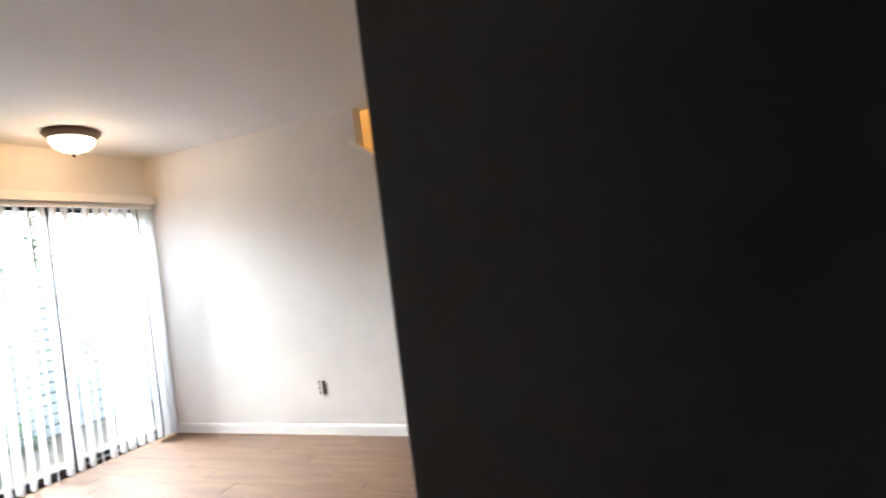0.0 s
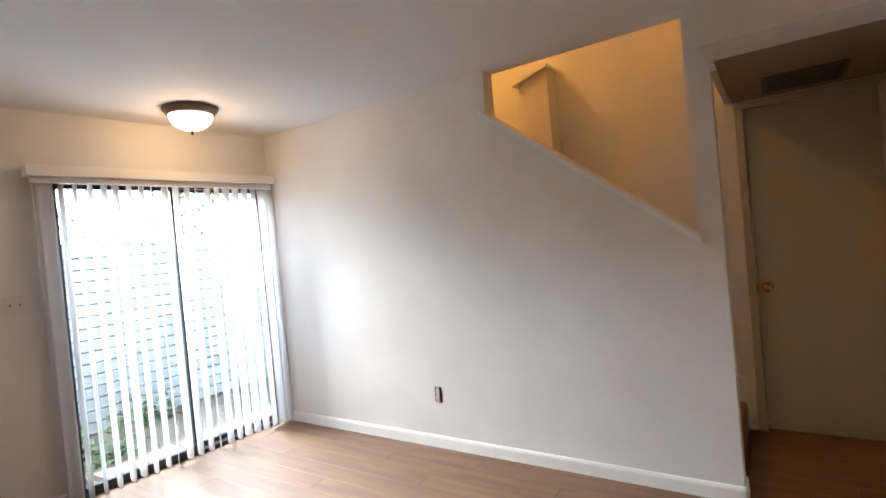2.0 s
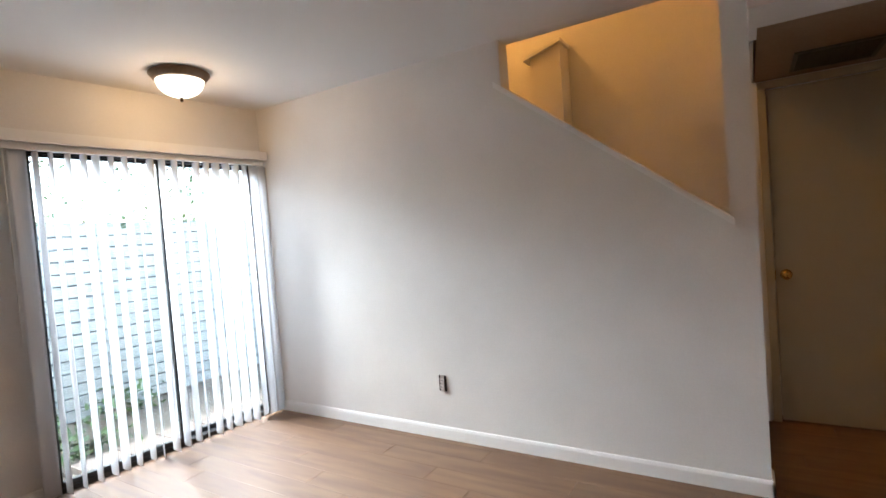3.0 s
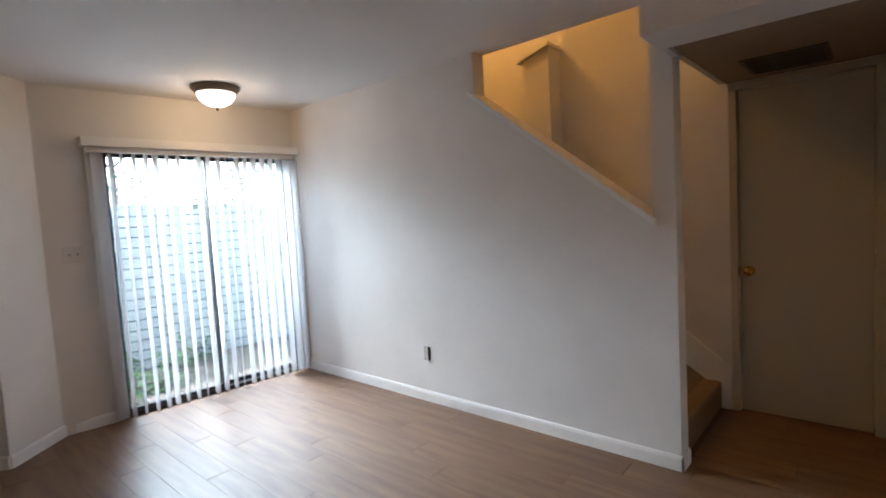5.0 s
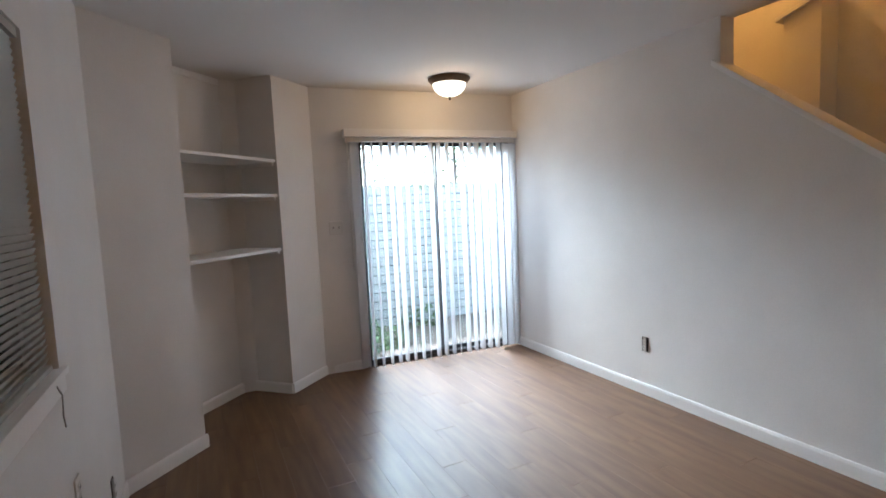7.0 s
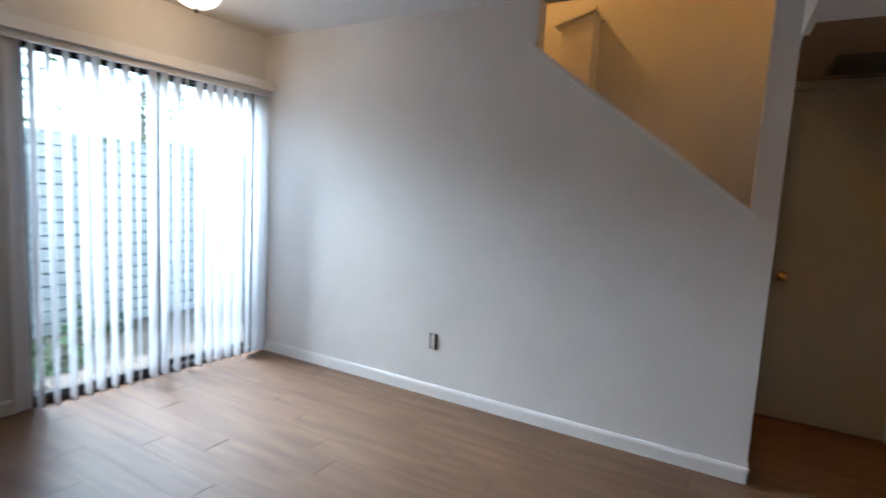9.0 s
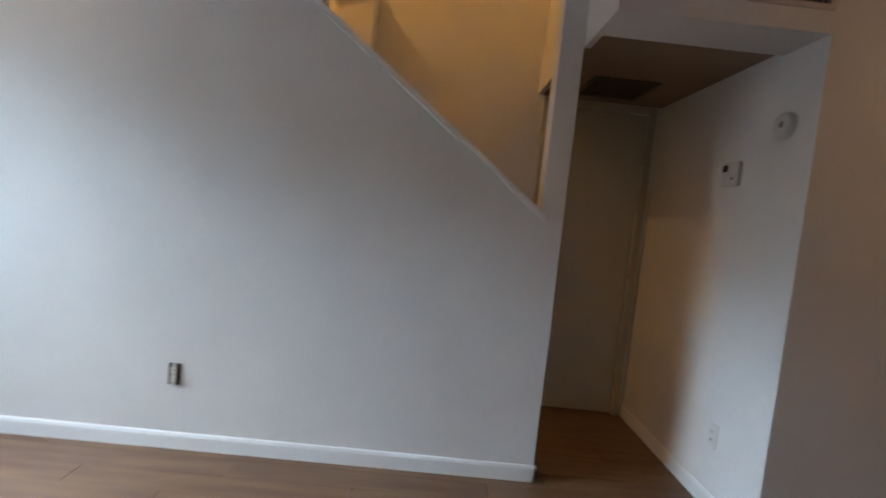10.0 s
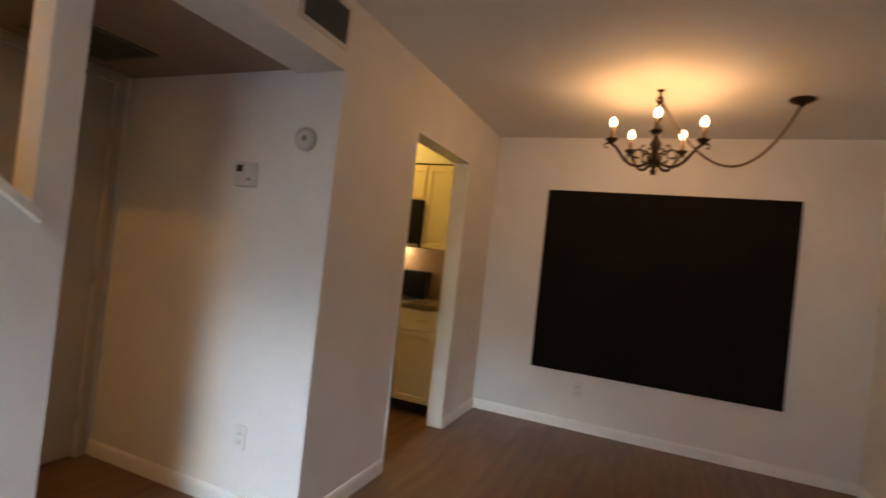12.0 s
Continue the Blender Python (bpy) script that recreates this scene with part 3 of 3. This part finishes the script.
def grille(name, place, w, h, label, rx, n):
    """A louvred grille in local x and z, its face along local -y."""
    g = thing(name, place, label, "vent")
    g.matrix_world = pose(*place, rx, 0, 0)
    part("backing", boxes((-w / 2, -0.003, -h / 2, w / 2, 0.0, h / 2)), DARK, g)
    part("frame", boxes((-w / 2 - 0.02, -0.010, -h / 2 - 0.02, -w / 2, 0.0, h / 2 + 0.02), (w / 2, -0.010, -h / 2 - 0.02, w / 2 + 0.02, 0.0, h / 2 + 0.02), (-w / 2, -0.010, h / 2, w / 2, 0.0, h / 2 + 0.02), (-w / 2, -0.010, -h / 2 - 0.02, w / 2, 0.0, -h / 2)), METAL_PAINT if rx == 0 else GRILLE, g)
    bm = bmesh.new()
    vertical = rx == 0
    if vertical:
        box(bm, -0.0012, -0.012, -h / 2, 0.0012, -0.003, h / 2)
    else:
        box(bm, -w / 2, -0.010, -0.001, w / 2, -0.003, 0.001)
    me = mesh_of("louvre", bm, GREY_BOX if vertical else GRILLE)
    for i in range(n):
        o = new("louvre", me)
        o.parent = g
        f = (i + 0.5) / n - 0.5
        o.matrix_basis = pose(f * w, 0, 0, 0, 0, 0) if vertical else pose(0, 0, f * h, 0, 0, 0)
    return g


grille("supply_vent", (0.165, KIT, 2.30), 0.30, 0.16, "pale supply vent with upright louvres", 0, 14)
grille("return_vent", (-0.10, 4.07, 2.135), 0.34, 0.36, "dark olive return-air grille in the low ceiling", 90, 16)

# ---- niche shelves ----
mid = ((nib[0] + pier[0]) / 2, (nib[1] + pier[1]) / 2)
half = math.hypot(nib[0] - pier[0], nib[1] - pier[1]) / 2 - 0.003
for z in (1.135, 1.545, 1.805):
    sh = thing("shelf", (mid[0], mid[1], z), "empty white painted shelf in the wall niche", "shelf", "niche shelves", 135)
    part("board", boxes((-half, 0.012, 0.0, half, deep - 0.002, 0.022), bevel=0.002), TRIM, sh)
    for sx in (-1, 1):
        part("cleat", boxes((sx * half - (0.018 if sx > 0 else 0), 0.03, -0.025, sx * half + (0.018 if sx < 0 else 0), deep - 0.03, 0.0)), TRIM, sh)

# ---- window with blinds ----
wi = tagged(thing("window_2", ((W_X0 + W_X1) / 2, 0.05, W_Z0), "small window with a lowered grey-white mini blind", "window"), kind="structure")
ww, wh = (W_X1 - W_X0) / 2, W_Z1 - W_Z0
part("window_frame", boxes((-ww, -0.03, 0, -ww + 0.04, 0.03, wh), (ww - 0.04, -0.03, 0, ww, 0.03, wh), (-ww + 0.04, -0.03, wh - 0.04, ww - 0.04, 0.03, wh), (-ww + 0.04, -0.03, 0, ww - 0.04, 0.03, 0.04), (-0.02, -0.03, 0.04, 0.02, 0.03, wh - 0.04)), SILL_PAINT, wi)
for x0, x1 in ((-ww + 0.04, -0.02), (0.02, ww - 0.04)):
    part("pane", boxes((x0, -0.003, 0.04, x1, 0.003, wh - 0.04)), GLASS, wi).visible_shadow = False
part("window_sill", boxes((-ww + 0.001, 0.032, -0.018, ww - 0.001, 0.11, 0.004), (-ww - 0.03, 0.1105, -0.018, ww + 0.03, 0.130, 0.004)), TRIM, wi)
part("apron", boxes((-ww - 0.02, 0.111, -0.075, ww + 0.02, 0.121, -0.022), bevel=0.003), TRIM, wi)
mb = thing("mini_blind", ((W_X0 + W_X1) / 2, 0.135, W_Z0), "grey-white horizontal mini blind, lowered in the window", "blind")
part("head_rail", boxes((-ww + 0.012, -0.018, wh - 0.032, ww - 0.012, 0.018, wh - 0.002)), SILL_PAINT, mb)
part("bottom_rail", boxes((-ww + 0.012, -0.012, 0.005, ww - 0.012, 0.012, 0.022), bevel=0.002), SILL_PAINT, mb)
bm = bmesh.new()
box(bm, -ww + 0.014, -0.0125, -0.0004, ww - 0.014, 0.0125, 0.0004)
me = mesh_of("slat", bm, SILL_PAINT)
for i in range(46):
    o = new("slat", me)
    o.parent = mb
    o.matrix_basis = pose(0, 0, 0.034 + i * (wh - 0.07) / 45, 62, 0, 0)
bm = bmesh.new()
tube(bm, [(-ww + 0.10, 0.026, 0.0), (-ww + 0.095, 0.047, -0.06), (-ww + 0.09, 0.043, -0.13), (-ww + 0.075, 0.043, -0.17)], 0.0025, 6)
part("cord", bm, GREY_BOX, mb)

# ---- chalkboard ----
cb = thing("chalkboard", (EAST, (0.635 + 2.478) / 2, 0.47), "large plain black chalkboard panel on the wall", "chalkboard", turn=-90)
part("panel", boxes((-0.922, -0.010, 0, 0.922, 0, 1.525), bevel=0.001), CHALK, cb)

# ---- chandelier ----
CX, CY = 1.655, 1.647
ch = thing("chandelier", (CX, CY, CEIL), "dark iron five-arm candle chandelier, lit", "chandelier")
bm = bmesh.new()
lathe(bm, [(0.003, -0.515), (0.014, -0.506), (0.019, -0.490), (0.011, -0.474), (0.024, -0.456), (0.040, -0.435), (0.042, -0.412), (0.028, -0.394), (0.020, -0.372), (0.031, -0.348), (0.036, -0.326), (0.025, -0.302), (0.016, -0.282), (0.017, -0.245), (0.024, -0.228), (0.013, -0.21), (0.005, -0.205)], seg=20)
part("column", bm, BRONZE, ch)
bm = bmesh.new()
for i in range(7):
    c = Vector((0, 0, -0.035 - i * 0.026))
    a = (i % 2) * math.pi / 2
    ring = [c + Vector((math.cos(a) * 0.016 * math.cos(u), math.sin(a) * 0.016 * math.cos(u), 0.020 * math.sin(u))) for u in [2 * math.pi * j / 12 for j in range(13)]]
    tube(bm, ring, 0.0062, 6)
part("chain", bm, BRONZE, ch)
bm = bmesh.new()
tube(bm, [(0, 0, -0.0005), (0, 0, -0.02), (0.012, 0, -0.03), (0.010, 0, -0.045), (0, 0, -0.048)], 0.004, 6)
lathe(bm, [(0.003, -0.0005), (0.022, -0.0005), (0.016, -0.010), (0.004, -0.014)], seg=16)
part("hook", bm, BRONZE, ch)
for j in range(5):
    a = math.pi + j * 2 * math.pi / 5
    ca, sa = math.cos(a), math.sin(a)
    def rad(r, z):
        return (r * ca, r * sa, z)
    bm = bmesh.new()
    path = [(0.02, -0.43), (0.05, -0.452), (0.09, -0.468), (0.135, -0.462), (0.175, -0.435), (0.205, -0.395), (0.232, -0.362), (0.258, -0.346)]
    tube(bm, [rad(*p) for p in path], 0.0095, 8)
    curl = [rad(0.10 - 0.035 * math.cos(u) * (1 - u / 9), -0.40 + 0.040 * math.sin(u) * (1 - u / 9)) for u in [0.5 * q for q in range(0, 12)]]
    tube(bm, curl, 0.0062, 6)
    tube(bm, [rad(0.02, -0.40), rad(0.045, -0.375), rad(0.075, -0.372), rad(0.088, -0.352), rad(0.074, -0.336), rad(0.060, -0.346)], 0.0055, 6)
    tail = [rad(0.258, -0.346), rad(0.283, -0.343), rad(0.298, -0.356), rad(0.292, -0.371), rad(0.280, -0.370)]
    tube(bm, tail, 0.006, 6)
    arm = part("arm", bm, BRONZE, ch)
    bm = bmesh.new()
    lathe(bm, [(0.004, -0.350), (0.012, -0.345), (0.034, -0.322), (0.036, -0.316), (0.014, -0.318), (0.004, -0.318)], (0.258 * ca, 0.258 * sa, 0), 18)
    part("drip_pan", bm, BRONZE, arm)
    bm = bmesh.new()
    lathe(bm, [(0.013, -0.318), (0.013, -0.245), (0.008, -0.242)], (0.258 * ca, 0.258 * sa, 0), 14)
    part("candle_sleeve", bm, IVORY, arm, "tan candle sleeve")
    bm = bmesh.new()
    lathe(bm, [(0.008, -0.243), (0.012, -0.238), (0.0175, -0.226), (0.0185, -0.214), (0.015, -0.201), (0.0075, -0.190), (0.002, -0.184)], (0.258 * ca, 0.258 * sa, 0), 16)
    part("bulb", bm, BULB, arm, "lit flame-shaped bulb").visible_shadow = False
bm = bmesh.new()
A, B = Vector((1.87 - CX, 0.89 - CY, -0.035)), Vector((0.004, 0, -0.05))
pts = [A.lerp(B, u) + Vector((0, 0, -1.52 * u * (1 - u) * (1.15 - 0.3 * u))) for u in [i / 24 for i in range(25)]]
tube(bm, pts, 0.0075, 8)
part("swag_cord", bm, RIM_BRONZE, ch)
cp = Vector((1.87 - CX, 0.89 - CY, 0))
bm = bmesh.new()
lathe(bm, [(0.004, -0.0005), (0.066, -0.0005), (0.066, -0.008), (0.050, -0.020), (0.020, -0.028), (0.012, -0.045), (0.004, -0.046)], cp, 28)
part("canopy", bm, BRONZE, ch, "round dark ceiling canopy")

# ---- kitchen ----
FACE = EAST - 0.57


def shaker(y0, y1, z0, z1, x, parent, name="door"):
    """A door with a raised frame round a sunk panel, in one piece."""
    bm = bmesh.new()
    box(bm, x - 0.020, y0, z0, x, y1, z1)
    bm.faces.ensure_lookup_table()
    front = min(bm.faces, key=lambda f: f.calc_center_median().x)
    bmesh.ops.inset_region(bm, faces=[front], thickness=0.055)
    bmesh.ops.inset_region(bm, faces=[front], thickness=0.004, depth=-0.008)
    return part(name, bm, CABINET, parent)


def handle(parent, x, y, z, upright, length=0.10):
    bm = bmesh.new()
    if upright:
        tube(bm, [(x, y, z - length / 2), (x - 0.028, y, z - length / 2 + 0.006), (x - 0.028, y, z + length / 2 - 0.006), (x, y, z + length / 2)], 0.005, 8)
    else:
        tube(bm, [(x, y - length / 2, z), (x - 0.028, y - length / 2 + 0.006, z), (x - 0.028, y + length / 2 - 0.006, z), (x, y + length / 2, z)], 0.005, 8)
    part("handle", bm, CHROME, parent)


R0, R1 = 3.50, 4.26
base = thing("base_cabinet", (FACE, KIT + WALL, 0.0), "cream shaker base cabinet with a drawer", "cabinet")
w = R0 - KIT - WALL - 0.004
part("body", boxes((0.0, 0.002, 0.10, 0.565, w, 0.87), (0.06, 0.002, 0.0, 0.565, w, 0.10)), CABINET, base)
part("toe_kick", boxes((0.055, 0.004, 0.0, 0.06, w - 0.002, 0.098)), DARK, base)
d = shaker(0.008, w - 0.004, 0.115, 0.68, 0.0, base)
handle(d, -0.020, 0.05, 0.60, True)
dr = part("drawer", boxes((-0.020, 0.008, 0.69, 0.0, w - 0.004, 0.86), bevel=0.003), CABINET, base)
handle(dr, -0.020, w / 2, 0.775, False)
tagged(part("worktop", boxes((FACE - 0.03, KIT + WALL + 0.002, 0.872, EAST - 0.001, R0 - 0.003, 0.91), bevel=0.004), GRANITE), "speckled brown stone worktop on the base cabinet", "worktop")

rg = thing("range", (FACE, R0, 0.0), "black freestanding kitchen range with backguard", "range")
part("body", boxes((0.0, 0.002, 0.02, 0.565, R1 - R0 - 0.002, 0.905), bevel=0.004), BLACK_GLOSS, rg)
part("oven_door", boxes((-0.035, 0.012, 0.20, -0.001, R1 - R0 - 0.012, 0.78), bevel=0.004), BLACK_GLOSS, rg)
part("drawer", boxes((-0.030, 0.012, 0.03, -0.001, R1 - R0 - 0.012, 0.185), bevel=0.004), BLACK_GLOSS, rg)
bm = bmesh.new()
tube(bm, [(-0.035, 0.06, 0.73), (-0.075, 0.07, 0.73), (-0.075, 0.69, 0.73), (-0.035, 0.70, 0.73)], 0.010, 10)
part("handle", bm, BLACK_GLOSS, rg)
part("backguard", boxes((0.48, 0.002, 0.905, 0.565, R1 - R0 - 0.002, 1.16), bevel=0.012), BLACK_GLOSS, rg)
for yy, xx in ((0.19, 0.15), (0.57, 0.15), (0.19, 0.36), (0.57, 0.36)):
    bm = bmesh.new()
    for r in (0.03, 0.055, 0.08):
        tube(bm, [(xx + r * math.cos(u), yy + r * math.sin(u), 0.914) for u in [2 * math.pi * q / 24 for q in range(25)]], 0.005, 6)
    part("burner", bm, DARK, rg)

mw = thing("microwave", (EAST - 0.385, R0, 1.375), "black over-the-range microwave with its light on", "microwave")
part("body", boxes((0.02, 0.003, 0.0, 0.384, R1 - R0 - 0.003, 0.42), bevel=0.004), BLACK_GLOSS, mw)
part("door", boxes((0.0, 0.18, 0.03, 0.019, R1 - R0 - 0.005, 0.415), bevel=0.003), BLACK_GLOSS, mw)
part("control_panel", boxes((0.002, 0.005, 0.03, 0.019, 0.175, 0.415), bevel=0.002), BLACK_GLOSS, mw)
part("vent_strip", boxes((0.004, 0.005, 0.003, 0.019, R1 - R0 - 0.005, 0.026)), CHROME, mw, "bright steel lower strip")
part("lamp_lens", boxes((0.10, 0.25, -0.004, 0.18, 0.50, -0.0005)), HOOD_LIGHT, mw)

U = EAST - 0.315
TOP = 2.115
uc = thing("wall_cabinet", (U, KIT + WALL, 1.375), "cream shaker wall cabinet beside the microwave", "cabinet")
part("body", boxes((0.0, 0.002, 0.0, 0.314, w, TOP - 1.375)), CABINET, uc)
d = shaker(0.006, w - 0.003, 0.004, TOP - 1.375 - 0.02, 0.0, uc)
handle(d, -0.020, w - 0.035, 0.09, True)
uc = thing("wall_cabinet", (U, R0, 1.80), "short cream shaker cabinet above the microwave", "cabinet")
part("body", boxes((0.0, 0.002, 0.0, 0.314, R1 - R0 - 0.002, TOP - 1.80)), CABINET, uc)
for y0, y1 in ((0.006, 0.376), (0.384, 0.754)):
    d = shaker(y0, y1, 0.004, TOP - 1.80 - 0.02, 0.0, uc)
    handle(d, -0.020, y0 + 0.33 if y0 < 0.1 else y0 + 0.04, 0.07, True, 0.08)
# dark strip modelled in place of the shadow line over the wall cabinets
setting("cabinet_gap_shade", boxes((U - 0.004, KIT + WALL + 0.002, TOP, EAST, R1 + 0.4, TOP + 0.012)), DARK, "dark shadow strip above the wall cabinets", "trim")
setting("kitchen_bulkhead", boxes((U - 0.01, KIT + WALL, TOP + 0.012, EAST, 5.38, CEIL)), PAINT, "painted bulkhead above the wall cabinets", "bulkhead")
uc2 = thing("wall_cabinet", (U, R1 + 0.002, 1.375), "cream shaker wall cabinet past the microwave", "cabinet")
part("body", boxes((0.0, 0.002, 0.0, 0.314, 0.6, TOP - 1.375)), CABINET, uc2)
shaker(0.006, 0.594, 0.004, TOP - 1.375 - 0.02, 0.0, uc2)

tagged(part("backsplash", boxes((EAST - 0.009, KIT + WALL + 0.003, 0.912, EAST - 0.0005, 5.0, 1.373)), TILE), "tan stone-tile backsplash behind the range", "backsplash", kind="structure")

# ---- outside ----
ground = setting("ground", boxes((-400, -400, -0.40, 400, 400, -0.20)), SOIL, "bare garden soil", "ground")
fence = thing("fence", (-6.1, 2.6, -0.20), "weathered pale grey lap-board garden fence", "fence")
FZ = 1.90
for i in range(6):
    y = -3.0 + i * 1.2
    part("post", boxes((-0.10, y - 0.045, 0.0, -0.01, y + 0.045, FZ - 0.02)), FENCE, fence)
rnd = random.Random(3)
bm = bmesh.new()
box(bm, -0.009, -0.60, 0.0, 0.009, 0.60, 0.104, 0.002)
bd = mesh_of("board", bm, FENCE)
for r in range(16):
    for c in range(6):
        o = new("board", bd)
        o.parent = fence
        o.matrix_basis = pose(0.012, -3.0 + c * 1.203 + (0.3 if r % 2 else 0), 0.02 + r * 0.118, 0, 9 + rnd.uniform(-2.0, 2.0), rnd.uniform(-0.4, 0.4))
# one dark sheet draws the shade lines between the laps
part("backing", boxes((-0.060, -3.6, 0.0, -0.040, 3.9, FZ - 0.03)), GAP_SHADE, fence, "dark sheet behind the laps, coloured as the shade in their gaps")
part("top_rail", boxes((-0.09, -3.6, FZ - 0.015, 0.028, 3.9, FZ + 0.012), bevel=0.004), FENCE, fence)


def leaf_cluster(bm, centre, spread, n, size, rnd):
    for _ in range(n):
        p = Vector(centre) + Vector((rnd.gauss(0, spread[0]), rnd.gauss(0, spread[1]), abs(rnd.gauss(0, spread[2])) if spread[3] else rnd.gauss(0, spread[2])))
        m = pose(p.x, p.y, p.z, rnd.uniform(-60, 60), rnd.uniform(-60, 60), rnd.uniform(0, 360))
        s = size * rnd.uniform(0.6, 1.3)
        vs = [bm.verts.new(m @ Vector(q)) for q in ((0, -s, 0), (s * 0.4, -s * 0.2, s * 0.1), (s * 0.3, s * 0.5, s * 0.08), (0, s, -s * 0.1), (-s * 0.3, s * 0.5, s * 0.08), (-s * 0.4, -s * 0.2, s * 0.1))]
        bm.faces.new(vs)


for i, (x, y, n, hgt) in enumerate(((-5.2, 1.75, 260, 0.20), (-5.5, 2.15, 220, 0.16), (-5.0, 2.45, 140, 0.12), (-5.8, 3.1, 120, 0.12))):
    r2 = random.Random(20 + i)
    pl = thing("shrub", (x, y, -0.20), "low green leafy shrub in the garden bed", "shrub", "garden shrubs")
    bm = bmesh.new()
    for q in range(7):
        a = r2.uniform(0, 6.28)
        tube(bm, [(0, 0, 0), (0.06 * math.cos(a), 0.06 * math.sin(a), hgt * 0.8), (0.16 * math.cos(a), 0.16 * math.sin(a), hgt * 1.7)], [0.006, 0.004, 0.002], 5)
    part("stems", bm, BARK, pl)
    bm = bmesh.new()
    leaf_cluster(bm, (0, 0, 0.05), (0.14, 0.16, hgt, True), n, 0.045, r2)
    part("leaves", bm, LEAF, pl)
vine = thing("climbing_vine", (-6.1, 2.6, FZ - 0.20), "sparse leafy vine straggling over the fence top", "vine")
r2 = random.Random(77)
bm = bmesh.new()
for q in range(9):
    y0 = -2.4 + q * 0.55 + r2.uniform(-0.1, 0.1)
    tube(bm, [(0.02, y0, -0.05), (0.035, y0 + 0.2, 0.03 + r2.uniform(0, 0.06)), (0.03, y0 + 0.45, 0.02), (0.04, y0 + 0.6, r2.uniform(-0.1, 0.1))], [0.006, 0.005, 0.004, 0.002], 5)
    if q % 2 == 0:
        tube(bm, [(0.02, y0, 0.0), (0.0, y0 + 0.05, 0.22), (0.02, y0 + 0.02, 0.42 + r2.uniform(-0.1, 0.15))], [0.006, 0.004, 0.002], 5)
part("stems", bm, BARK, vine)
bm = bmesh.new()
for q in range(26):
    leaf_cluster(bm, (0.035, r2.uniform(-2.4, 2.6), r2.uniform(-0.02, 0.05)), (0.02, 0.07, 0.045, False), 14, 0.026, r2)
for q in range(0, 9, 2):
    leaf_cluster(bm, (0.01, -2.35 + q * 0.55, 0.28), (0.03, 0.05, 0.12, False), 16, 0.026, r2)
part("leaves", bm, LEAF, vine)
for i, (x, y, h) in enumerate(((-8.6, 3.2, 3.4), (-9.4, 5.6, 3.8))):
    r2 = random.Random(50 + i)
    tr = thing("tree", (x, y, -0.20), "thin leafy tree behind the fence", "tree", "trees behind the fence")
    bm = bmesh.new()
    tube(bm, [(0, 0, 0), (0.03, 0.02, h * 0.4), (0.0, 0.05, h * 0.75), (0.02, 0.04, h)], [0.07, 0.055, 0.03, 0.01], 8)
    tips = []
    for q in range(12):
        a, z0 = r2.uniform(0, 6.28), h * r2.uniform(0.35, 0.85)
        e = Vector((math.cos(a) * 0.7, math.sin(a) * 0.7, z0 + 0.45))
        tube(bm, [(0.02, 0.03, z0), (e.x * 0.5, e.y * 0.5, z0 + 0.3), e], [0.02, 0.012, 0.004], 5)
        tips.append(e)
    part("trunk", bm, BARK, tr)
    bm = bmesh.new()
    for e in tips:
        leaf_cluster(bm, e, (0.22, 0.22, 0.2, False), 45, 0.05, r2)
    part("crown", bm, LEAF, tr)
bm = bmesh.new()
box(bm, 0, 0, 0, 0.295, 0.295, 0.05, 0.004)
pv = mesh_of("paver", bm, PAVER)
patio = setting("patio", boxes((-5.0, 2.2, -0.20, -4.14, 4.4, -0.165)), SOIL, "small paved patio outside the sliding door", "patio")
for a in range(2):
    for b in range(7):
        o = new("paver", pv)
        o.parent = patio
        o.matrix_basis = pose(-4.75 + a * 0.305, 2.22 + b * 0.305, -0.165 + rnd.uniform(0, 0.004), 0, 0, rnd.uniform(-0.6, 0.6))

# ---- floor planks ----
PL, PW = 1.2, 0.149
def plank_mesh(lx, ly):
    bm = bmesh.new()
    box(bm, 0, 0, -0.012, lx, ly, 0.0, 0.0009)
    return mesh_of("plank", bm, PLANK)


plank_cache = {}
def lay(x0, y0, x1, y1):
    key = (round(x1 - x0, 3), round(y1 - y0, 3))
    if key not in plank_cache:
        plank_cache[key] = plank_mesh(*key)
    o = new("plank", plank_cache[key])
    o.parent = floor
    o.location = (x0, y0, 0)


offsets = (0.0, 0.75, 0.5, 0.25, 0.9, 0.42, 0.66, 0.15)
GAP = 0.0028
for r in range(31):
    y0 = 0.02 + r * 0.1505 + 0.02
    y1 = y0 + 0.1505 - 0.0009
    lo, hi = -4.09, 2.85
    if y1 > NORTH + 0.05:
        lo = END + 0.0 if y0 > NORTH else -4.09
    start = -2.43 - PL * 3 + offsets[r % 8] * PL
    x = start
    while x < hi:
        a, b = max(x, lo), min(x + PL - GAP, hi)
        if b - a > 0.02:
            lay(a, y0, b, y1)
        x += PL
